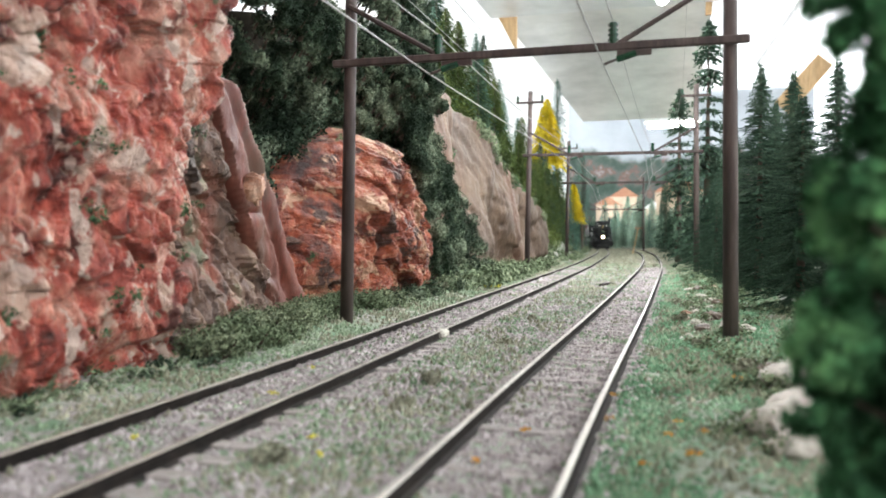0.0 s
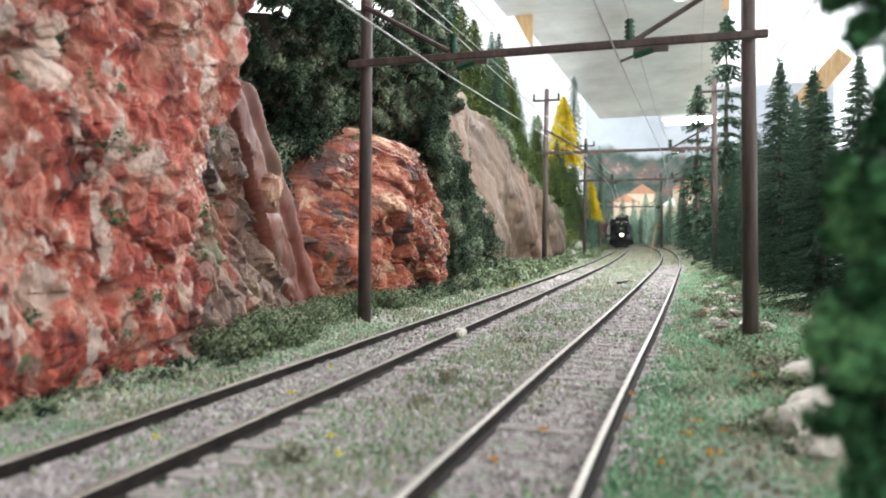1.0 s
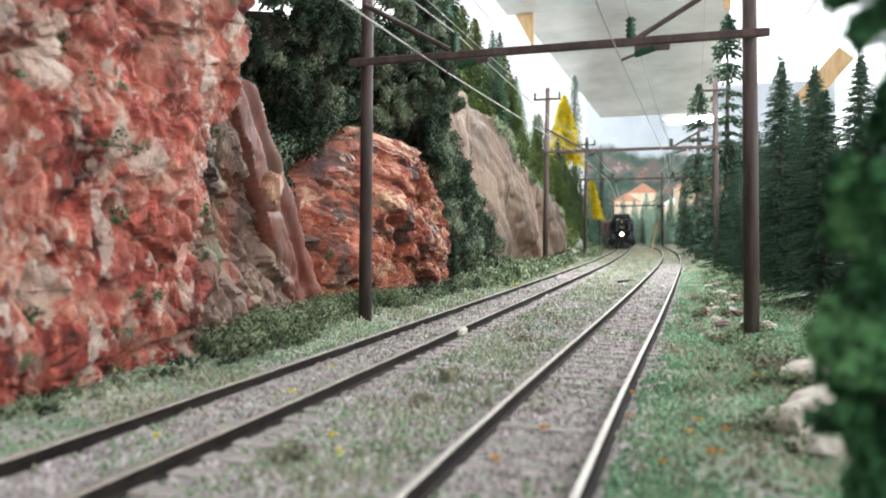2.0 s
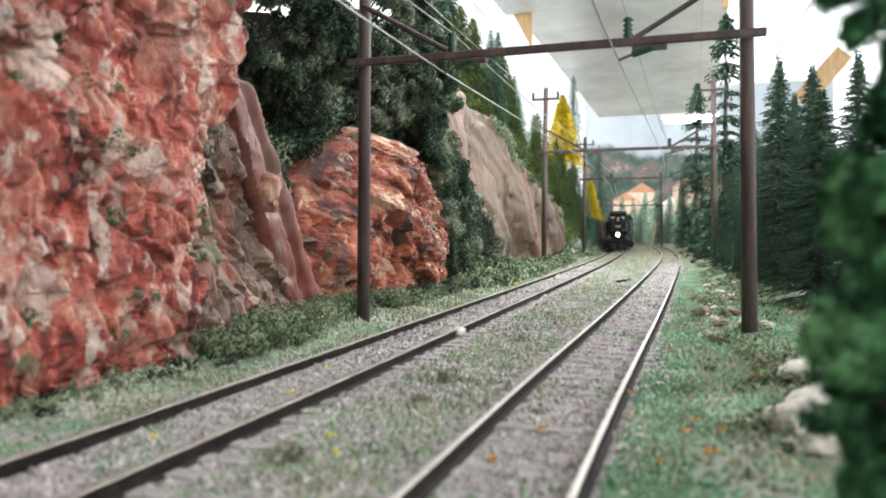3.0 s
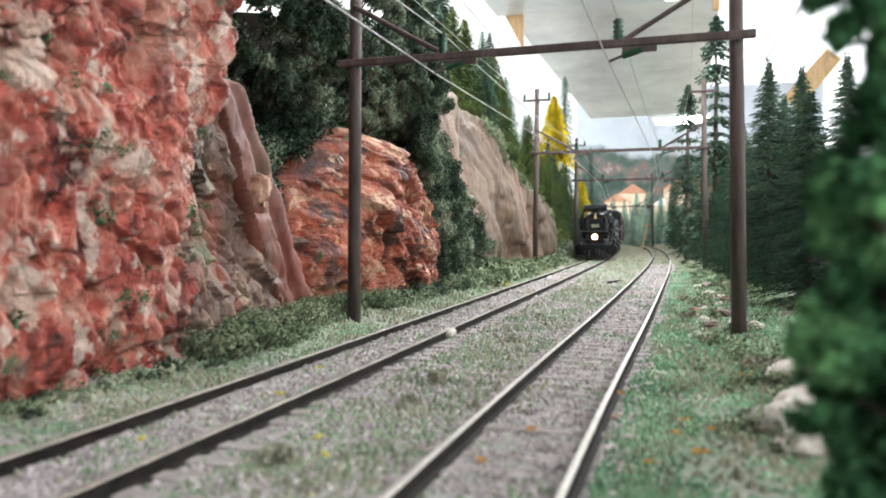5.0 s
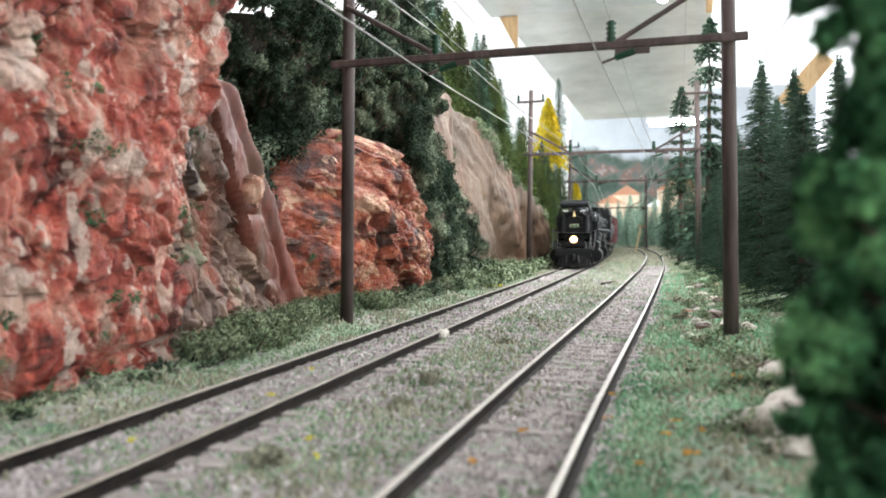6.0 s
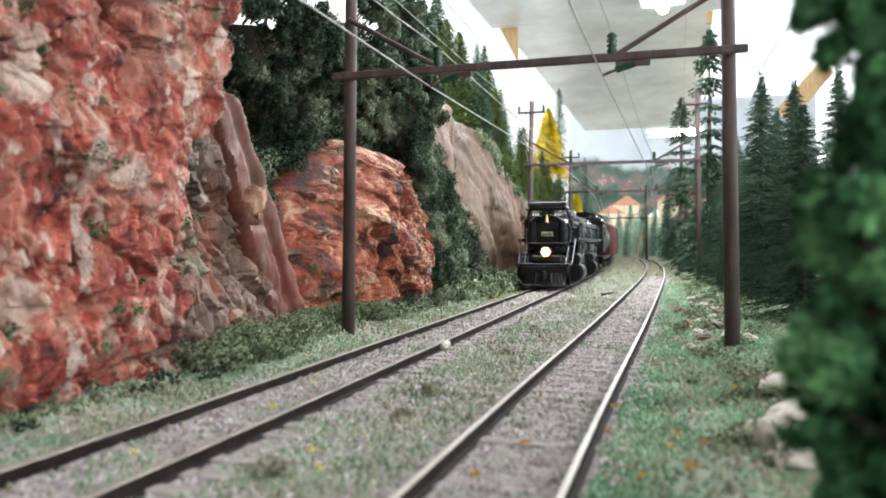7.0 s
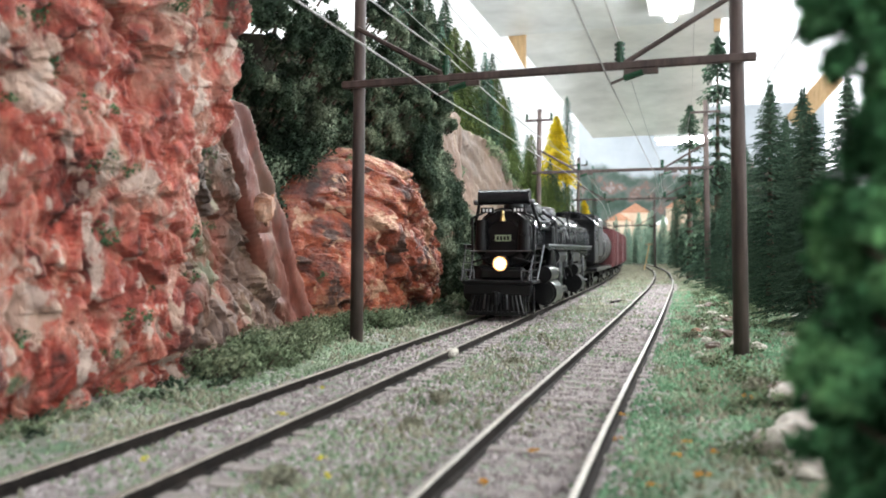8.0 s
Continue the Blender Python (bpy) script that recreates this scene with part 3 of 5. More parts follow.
tan_ridge = spline([(380, 116), (437, 118), (475, 109), (525, 96), (587, 70), (630, 56), (657, 42), (690, 10)])
tan_face = spline([(380, -128), (437, -125), (483, -121), (550, -114), (610, -107), (649, -103), (690, -101)])


def tan_shape(y, z):
    x = tan_face(y) - 0.05 * z + 4 * fbm(3, y, z, 70, 2) + 7 * math.exp(-((y - 470 - 0.5 * z) / 20) ** 2) - 5 * math.exp(-((y - 440 - 0.3 * z) / 12) ** 2)
    x += 4 * math.sin((y + 0.8 * z) / 15) * sstep(80, 20, z) - 6 * math.exp(-((y - 590 - 0.2 * z) / 9) ** 2) * sstep(8, 30, z)
    return x - 5 * max(0, z - tan_ridge(y)) - 60 * sstep(655, 676, y)


# ---- foliage ----
def leaves(count, spot, size, seed):
    """Many small leaf flakes: verts and faces."""
    rnd = random.Random(seed)
    verts, faces = [], []
    for _ in range(count):
        x, y, z, out = spot(rnd)
        r = size * rnd.uniform(0.6, 1.4)
        u = (Vector((rnd.gauss(0, 0.42), rnd.gauss(0, 0.42), rnd.gauss(0, 0.42))) + out).normalized()
        v = u.orthogonal().normalized()
        w = u.cross(v)
        b = len(verts)
        c = Vector((x, y, z))
        for q in (c + v * r, c + w * r * 0.7 + u * r * 0.3, c - v * r, c - w * r * 0.7 + u * r * 0.2):
            verts.append(tuple(q))
        faces.append((b, b + 1, b + 2, b + 3))
    return verts, faces


def clumped(blobs, hang=0.0):
    """A spot generator on the outsides of many clumps; blobs: x, y, z, radius."""
    weights = [b[3] ** 2 for b in blobs]

    def f(rnd):
        x, y, z, r = rnd.choices(blobs, weights)[0]
        d = Vector((rnd.gauss(0, 1), rnd.gauss(0, 1), rnd.gauss(0, 1))).normalized()
        k = r * (0.62 + 0.45 * rnd.random()) * (1 + 0.45 * noise.noise(Vector((x + d.x * 2.2, y + d.y * 2.2, z + d.z * 2.2))))
        return x + d.x * k, y + d.y * k, z + d.z * k - hang * rnd.random() ** 2 * r, d
    return f


def hedge(name, count, n, field, size, mat, label, seed, category="bush"):
    """A mass of foliage over a stretch; field(rnd) gives a clump's centre and radius. Twigs hold it together."""
    rnd = random.Random(seed)
    blobs = [field(rnd) for _ in range(n)]
    th = thing(name, label, category)
    v, f = leaves(count, clumped(blobs, 0.5), size, seed)
    soup("foliage", v, f, mat, th)
    bm = bmesh.new()
    for x, y, z, r in blobs:
        rod(bm, (x - r * 1.2, y, z - r * 1.6), (x, y, z), 0.5, 0.2, 5)
    part("stem", bm, M_TRUNK, th)
    return th


def lumps_over_gully():
    """Large clumps that hang outwards near the top and draw back below, so that the cleft stays in their shade."""
    rnd = random.Random(77)
    rows = []
    for _ in range(150):
        y = rnd.uniform(164, 376)
        low = 84 if y < 205 else 76 + 0.10 * max(0, 250 - y) if y < 300 else 74 - 0.1 * (y - 300)
        z = low + rnd.random() * (132 + 0.06 * (y - 176) - low)
        u = sstep(low - 4, low + 30, z)
        if 236 < y < 296:
            z = min(z, 101)
        rows.append((-150 + 24 * u + rnd.uniform(-5, 5) + 0.03 * (y - 176) - 0.2 * max(0, z - 104), y, z, rnd.uniform(7, 13)))
    return rows


OVERHANG = lumps_over_gully()


def over_gully(rnd):
    x, y, z, r = rnd.choice(OVERHANG)
    d = Vector((abs(rnd.gauss(0, 1)), rnd.gauss(0, 1), rnd.gauss(0.25, 1))).normalized() * r * rnd.uniform(0.75, 1.0)
    return x + d.x, y + d.y, z + d.z, rnd.uniform(1.8, 3.6)


def gully_fill(rnd):
    """Dark growth deep in the cleft: beside the outcrop below, behind the hanging bushes above."""
    if rnd.random() < 0.55:
        z = rnd.uniform(36, 84)
        y = 220 + 0.75 * max(0, z - 18) + 0.012 * max(0, z - 34) ** 2 - rnd.uniform(2, 18)
        return rnd.uniform(-168, -130), y, z, rnd.uniform(3, 6)
    y = rnd.uniform(170, 350)
    return -158 + rnd.uniform(-4, 4), y, rnd.uniform(76, 104 if 232 < y < 300 else 128), rnd.uniform(6, 11)


def cascade(rnd):
    z = 96 - 92 * rnd.random()
    lo, hi = 342 + 0.2 * (70 - z), 374 + 0.9 * max(0, 105 - z)
    v = rnd.random() ** 1.3
    y = lo + (hi - lo) * v
    return -120 + 0.16 * (96 - z) - 6 * v * sstep(20, 70, z) + 4 * noise.noise(Vector((y / 13, z / 13, 1))) + rnd.uniform(-2, 2), y, z, rnd.uniform(2.5, 5.5)


def foot(rnd):
    y = rnd.uniform(70, 360)
    return -97 - 2.5 * sstep(150, 130, y) - 0.04 * max(0, y - 160) * (y < 250) - 6 * (165 < y < 240) + 2.5 * sstep(185, 140, y) + rnd.uniform(-11, 3.5), y, rnd.uniform(0.5, 5.0) * (0.15 + 0.85 * sstep(138, 180, y)), rnd.uniform(2.0, 4.2) * (0.42 + 0.58 * sstep(138, 180, y))


def foot_far(rnd):
    y = rnd.uniform(350, 1250)
    x = far_track(y) - rnd.uniform(20, 34 + 40 * sstep(620, 680, y))
    return x, y, bank(x, y) + rnd.uniform(0, 3), rnd.uniform(3, 7)


def right_edge(rnd):
    y = rnd.uniform(100, 620)
    x = near_track(y) + 16 + rnd.uniform(6, 40) ** 1.0
    return x, y, bank(x, y) + rnd.uniform(0, 1.6), rnd.uniform(1.8, 3.6)


hedge("overhanging_bush", 300000, 1000, over_gully, 0.56, M_LEAF, "dark green bushes hanging over the cliff edge", 3)
hedge("shaded_bush", 90000, 280, gully_fill, 0.8, M_LEAF, "dark shaded bushes filling the gully", 4)
hedge("cascading_bush", 80000, 190, cascade, 0.55, M_LEAF, "dark bush cascading between two rock faces", 5)
hedge("shady_undergrowth", 30000, 150, foot, 0.42, M_LEAF, "dark green undergrowth at the cliff foot", 16, "undergrowth")
hedge("low_undergrowth", 22000, 110, foot, 0.42, M_LEAF2, "grey green undergrowth along the foot of the cliffs", 6, "undergrowth")
def tan_foot(rnd):
    y = rnd.uniform(360, 560)
    x = -104 - rnd.uniform(0, 24) * sstep(600, 380, y) - 3
    return x, y, rnd.uniform(1, 10) * sstep(560, 400, y) + 3, rnd.uniform(3, 7)


def buttress_foot(rnd):
    y = rnd.uniform(146, 262)
    return -99 - 5 * sstep(165, 200, y) + rnd.uniform(-7, 9), y, rnd.uniform(1.5, 6.5), rnd.uniform(2.0, 3.8)


hedge("foot_bush", 30000, 130, buttress_foot, 0.42, M_LEAF2, "olive green bushes at the foot of the brown buttress", 41)
hedge("slope_bush", 36000, 120, tan_foot, 0.6, M_LEAF2, "mixed green bushes at the foot of the tan slope", 9)
def ridge(rnd):
    y = rnd.uniform(400, 760)
    x = far_track(y) - rnd.uniform(58, 110) + 22 * sstep(640, 720, y)
    return x, y, bank(x, y) + rnd.uniform(0, 14), rnd.uniform(6, 13)


def ridge_moss(rnd):
    y = rnd.uniform(500, 655)
    z = tan_ridge(y) - rnd.uniform(-3, 8)
    return tan_shape(y, z) - 1.0, y, z, rnd.uniform(2, 4.5)


hedge("ridge_moss", 5000, 34, ridge_moss, 0.8, M_LEAF2, "light green moss along the tan ridge", 12, "moss")
hedge("hillside_bush", 70000, 170, ridge, 0.95, M_OLIVE, "olive green bushes covering the hilltop", 10)
hedge("far_undergrowth", 30000, 260, foot_far, 1.2, M_LEAF2, "light green undergrowth beside the track curve", 7, "undergrowth")
hedge("lineside_undergrowth", 26000, 200, right_edge, 0.42, M_LEAF2, "low tufts of undergrowth beside the track", 8, "undergrowth")


def backing_shape(y, z):
    return -166 - 0.12 * z + 4 * fbm(5, y, z, 30, 2) - 3 * max(0, z - 106) * sstep(225, 240, y) * sstep(310, 290, y)


# added backing closes gaps in the bushes; near-black colour stands in for shade
M_BACKING = grained("shade_dark_backing", [(0.3, (0.012, 0.010, 0.008)), (0.7, (0.035, 0.030, 0.022))], 60, 500, 1.0, bump=0.3, spec=0.03)
cliff("soil_bank", 150, 470, -3, 128, 4.0, backing_shape, (1.5, 0.6, 0.5), M_BACKING, "dark bank added behind the bushes, its colour standing in for shade", 21.0, 0, 0.5)
cliff("red_cliff", 50, 176, -3, 128, 0.5, red_shape, (3.5, 1.1, 0.6), M_RED, "tall craggy cliff painted red with pale pink highlights", 1.0, 60, 2.2)
cliff("gully_cliff", 134, 224, -3, 112, 0.8, gully_shape, (3.6, 1.2, 0.7), M_BROWN, "rough brown rock buttress in a gully", 5.0, 6, 2.0)
cliff("red_slab", 176, 246, -3, 84, 0.8, slab_shape, (0.6, 0.2, 0.25), M_SLABRED, "smooth dark red rock slab leaning in the gully", 3.0, 0, 0.8, 40)
cliff("orange_outcrop", 206, 366, -3, 96, 0.7, orange_shape, (5.0, 1.5, 0.6), M_ORANGE, "bulging orange red rock outcrop below bushes", 8.0, 5, 2.4)
cliff("tan_cliff", 380, 690, -3, 132, 1.8, tan_shape, (2.2, 0.35, 0.25), M_PINK, "smooth tan plaster rock slope with faint cracks", 12.0, 6, 1.6, 50)


def ochre_block():
    bm = bmesh.new()
    bmesh.ops.create_cube(bm, size=1)
    bmesh.ops.subdivide_edges(bm, edges=bm.edges[:], cuts=7, use_grid_fill=True)
    for v in bm.verts:
        v.co = Vector((v.co.x * 7, v.co.y * 8, v.co.z * 12)) * (1 - 0.34 * v.co.length)
        v.co += v.co.normalized() * (2.6 * crag(v.co.x, v.co.y, v.co.z, 6, 2.0) + 0.7 * crag(v.co.x, v.co.y, v.co.z, 2.5, 4.0))
    ob = part("rock_block", bm, M_OCHRE, smooth=True)
    ob.data.set_sharp_from_angle(angle=math.radians(24))
    ob.matrix_basis = pose(-117 * MM, 198.5 * MM, 40 * MM, 16, 4, 25)
    tagged(ob, "pale ochre rock block wedged on the red slab", "rock")


M_OCHRE = grained("ochre_rock", [(0.34, (0.12, 0.045, 0.025)), (0.5, (0.36, 0.16, 0.09)), (0.66, (0.52, 0.34, 0.24))], 120, 700, 0.4, bump=0.8, relief=0.0014, crag_scale=200)
ochre_block()


def fir_mesh(h, r, seed, levels=34, per=11, droop=0.25, size=1.0, bare=0.1, power=0.85, gaps=0.0):
    """Crown of a fir: whorls of drooping boughs, each a fan of needle flakes."""
    rnd = random.Random(seed)
    verts, faces = [], []
    for k in range(levels):
        u = k / (levels - 1)
        z = h * (bare + (1 - bare) * u)
        if gaps and rnd.random() < gaps:
            continue
        reach = r * (1 - u) ** power * rnd.uniform(0.88 - gaps, 1.08 + gaps) + 0.5
        for j in range(per):
            a = j * 6.283 / per + rnd.uniform(-0.35, 0.35) + k * 1.3
            ln = reach * rnd.uniform(0.55, 1.18)
            ca, sa = math.cos(a), math.sin(a)
            n = max(3, int(ln / (1.25 * size)))
            for q in range(n + 1):
                s = (q + 0.6) / (n + 0.6)
                d = ln * s
                zz = z - droop * d * s + rnd.uniform(-0.5, 0.5) * size
                wdt = size * (1.7 - 0.9 * s) * rnd.uniform(0.7, 1.3) * (1 - 0.55 * u * u)
                for side in (-1, 1):
                    b = len(verts)
                    fall = rnd.uniform(-0.4, 1.7) * size
                    x, y = ca * d, sa * d
                    ox, oy = -sa * wdt * side + ca * wdt * 0.9, ca * wdt * side + sa * wdt * 0.9
                    verts += [(x - ca * 0.6 * size, y - sa * 0.6 * size, zz + 0.3 * size), (x + ox, y + oy, zz - fall), (x + ca * 1.3 * size + oy * 0.2, y + sa * 1.3 * size - ox * 0.2, zz - 0.5 * fall)]
                    faces.append((b, b + 1, b + 2))
    return verts, faces


def tier_mesh(h, r, seed, tiers=24, boughs=15, size=0.6, power=0.8, bare=0.05):
    """Crown of a wired fir: level tiers of straight boughs with short needles along them and air between the tiers."""
    rnd = random.Random(seed)
    verts, faces = [], []
    for k in range(tiers):
        u = k / (tiers - 1)
        z = h * (bare + (0.97 - bare) * u ** 0.92)
        reach = r * (1 - u) ** power + 0.8
        for j in range(boughs):
            a = j * 6.283 / boughs + rnd.uniform(-0.2, 0.2) + k * 1.1
            ln, lift = reach * rnd.uniform(0.6, 1.12), rnd.uniform(-0.16, 0.05)
            zz = z + rnd.gauss(0, 0.012 * h)
            n = max(4, int(ln / (0.62 * size)))
            for q in range(n):
                s = (q + 0.5) / n
                if s < 0.15 and ln > 6:
                    continue
                d = ln * s
                for side in (-1, 1):
                    w = size * rnd.uniform(0.9, 2.1) * (1.15 - 0.5 * s)
                    b = a + side * w * 0.9 / max(d, 1.2)
                    c = Vector((math.cos(a) * d, math.sin(a) * d, zz + lift * d - 0.10 * d * s))
                    e = Vector((math.cos(b) * (d + w * 0.8), math.sin(b) * (d + w * 0.8), c.z - rnd.uniform(-0.3, 0.7) * size))
                    m = (c + e) / 2 + Vector((0, 0, 0.34 * size))
                    o = len(verts)
                    verts += [tuple(c), tuple(e), tuple(m)]
                    faces.append((o, o + 1, o + 2))
    return verts, faces


def fir(name, h, r, seed, mat, label, tiered=False, **kw):
    th = thing(name, label, "tree")
    v, f = tier_mesh(h, r, seed, **kw) if tiered else fir_mesh(h, r, seed, **kw)
    soup("crown", v, f, mat, th)
    bm = bmesh.new()
    rod(bm, (0, 0, -4), (0, 0, h * 0.97), h * 0.016 + 0.5, 0.25, 8)
    part("trunk", bm, M_TRUNK, th)
    return th


def plant(master, rows, group):
    """The first row moves the master itself; the others are copies."""
    for n, (x, y, z, sc, rz) in enumerate(rows):
        m = pose(x * MM, y * MM, z * MM, 0, 0, rz)
        if n == 0:
            first = (m, sc)
            continue
        ob = copy_thing(master, m)
        ob.scale = (sc, sc, sc)
        ob["group"] = group
    master.matrix_basis = first[0] @ Matrix.Scale(first[1], 4)
    master["group"] = group


# the wood on the outer side of the tracks
plant(fir("fir_tree", 107, 22, 11, M_FIR, "dark green model fir with level layered boughs", tiered=True, tiers=38, boughs=27, size=1.05, power=0.75),
      [(39.5, 380, 0, 1.0, 0), (56, 400, 0, 1.0, 200), (66, 350, 0, 0.95, 20), (41.5, 560, 0, 0.97, 45), (58, 480, 0, 1.0, 80), (78, 300, 0, 0.9, 10), (30, 640, 0, 0.8, 150)], "wood beside the track")
plant(fir("broad_fir_tree", 76, 24, 18, M_FIR, "broad dark green model fir with long level boughs", tiered=True, tiers=27, boughs=29, size=0.9, power=0.85, bare=0.03),
      [(43, 285, 0, 1.0, 0), (27.5, 500, 0, 0.88, 70), (60, 262, 0, 0.95, 140), (33, 430, 0, 0.62, 200), (22, 720, 0, 0.9, 90)], "wood beside the track")
plant(fir("sparse_fir_tree", 196, 19, 19, M_FIR, "tall sparse model fir with gaps in the crown", levels=60, per=13, droop=0.3, bare=0.06, power=0.42, size=1.9, gaps=0.3),
      [(27.8, 640, 0, 1.0, 0), (8, 800, 0, 0.88, 60)], "wood beside the track")
plant(fir("tall_fir_tree", 160, 20, 12, M_FIR, "tall dark green model fir with a thin tip", levels=56, per=15, bare=0.02, power=0.6, size=0.95),
      [(46, 700, 1, 0.85, 250), (24, 880, 1, 0.75, 190), (10, 1000, 1, 0.8, 20), (30, 1000, 1, 0.9, 75),
       (-6, 1200, 1, 0.8, 40), (16, 1280, 1, 0.9, 50), (-10, 1400, 1, 0.75, 90), (22, 1500, 1, 0.9, 0)], "wood beside the track")
# trees on the hillside
def slope_z(x, y):
    return bank(x, y) - 4


rnd_t = random.Random(5)


def stand(xs, y0, y1, n, lo, hi):
    rows = []
    for k in range(n):
        y = y0 + (y1 - y0) * (k + rnd_t.uniform(-0.3, 0.3)) / max(1, n - 1)
        x = rnd_t.uniform(*xs) + far_track(y) + 70
        rows.append((x, y, slope_z(x, y), rnd_t.uniform(lo, hi), rnd_t.uniform(0, 360)))
    return rows


plant(fir("hillside_fir", 92, 19, 13, M_OLIVE, "olive green model tree on the hillside", levels=40, per=12, droop=0.5, power=0.55, bare=0.02),
      stand((-165, -138), 460, 700, 15, 0.6, 0.9) + stand((-155, -116), 690, 1000, 20, 0.6, 0.95), "trees on the hillside")
plant(fir("green_hillside_fir", 92, 20, 14, M_FIR2, "bluish green model fir on the hillside", levels=32, per=11, droop=0.35, bare=0.03),
      stand((-190, -158), 400, 900, 9, 0.7, 1.0) + stand((-130, -108), 960, 1350, 8, 0.6, 0.95) + [(-120, 1800, 0, 1.1, 100), (-60, 1750, 0, 1.15, 100), (-20, 1850, 0, 1.1, 150), (-95, 1650, 0, 0.8, 30),
       (-40, 1560, 0, 0.75, 70), (0, 1680, 0, 0.9, 10), (-75, 1900, 0, 1.3, 60), (-150, 1880, 0, 1.2, 80), (30, 1620, 0, 1.0, 0)], "trees on the hillside")
M_FIRPALE = grained("pale_fir_needles", [(0.3, (0.13, 0.21, 0.155)), (0.5, (0.24, 0.34, 0.26)), (0.7, (0.37, 0.46, 0.35))], 40, 600, 0.9, bump=0, island=0.4)
rnd_f = random.Random(31)
plant(fir("pale_fir", 100, 24, 23, M_FIRPALE, "pale dusty green model fir before the far town", levels=34, per=13, droop=0.35, bare=0.02, size=1.5),
      [(-168 + 11.5 * k + rnd_f.uniform(-6, 6), 1560 + 90 * (k % 5) + rnd_f.uniform(-20, 20), 0, rnd_f.uniform(0.6, 1.15), 40 * k) for k in range(17)], "trees before the far town")
plant(fir("tall_green_fir", 205, 19, 17, M_FIR2, "tall bluish green model fir on the hillside", levels=56, per=10, droop=0.35, bare=0.3, power=0.6),
      [(-142, 1000, slope_z(-142, 1000), 1.0, 0), (-122, 1120, slope_z(-122, 1120), 0.75, 40)], "trees on the hillside")
plant(fir("dark_hillside_fir", 100, 23, 16, M_FIR, "dark green model fir on the hillside", levels=40, per=12, droop=0.35, bare=0.02),
      stand((-185, -150), 380, 720, 13, 0.8, 1.1) + stand((-130, -108), 800, 1250, 12, 0.5, 0.85), "trees on the hillside")
plant(fir("yellow_tree", 128, 21, 15, M_YELLOW, "bright yellow autumn model tree", levels=44, per=18, droop=0.45, size=1.5, bare=0.5, power=0.7),
      [(-134, 860, slope_z(-134, 860) + 6, 1.08, 0), (-121.5, 1010, slope_z(-121.5, 1010), 0.72, 60)], "yellow trees")


def near_tree():
    th = thing("leafy_tree", "soft dark green model tree close to the track edge", "tree", 16.9, 55, 0)
    rnd = random.Random(21)
    lumps = []
    for k in range(120):
        u = (k + rnd.random()) / 120
        a = 2.4 * k + rnd.uniform(-0.4, 0.4)
        q = rnd.uniform(0.25, 1.0) * (7.2 - 1.6 * abs(2 * u - 0.8))
        lumps.append((math.cos(a) * q, math.sin(a) * q, 4 + 64 * u, rnd.uniform(2.4, 3.9)))
    blobs = []
    for x, y, z, r in lumps:
        for _ in range(8):
            d = Vector((rnd.gauss(0, 1), rnd.gauss(0, 1), rnd.gauss(0, 1))).normalized() * r * rnd.uniform(0.5, 0.9)
            blobs.append((x + d.x, y + d.y, z + d.z, r * rnd.uniform(0.25, 0.45)))
    v, f = leaves(120000, clumped(blobs, 0.3), 0.42, 22)
    soup("crown", v, f, M_NEAR, th)
    bm = bmesh.new()
    rod(bm, (0, 0, -1), (0, 0, 64), 1.3, 0.3, 8)
    for x, y, z, r in lumps:
        rod(bm, (0, 0, z - 3), (x, y, z), 0.45, 0.15, 5)
    part("trunk", bm, M_TRUNK, th)


near_tree()


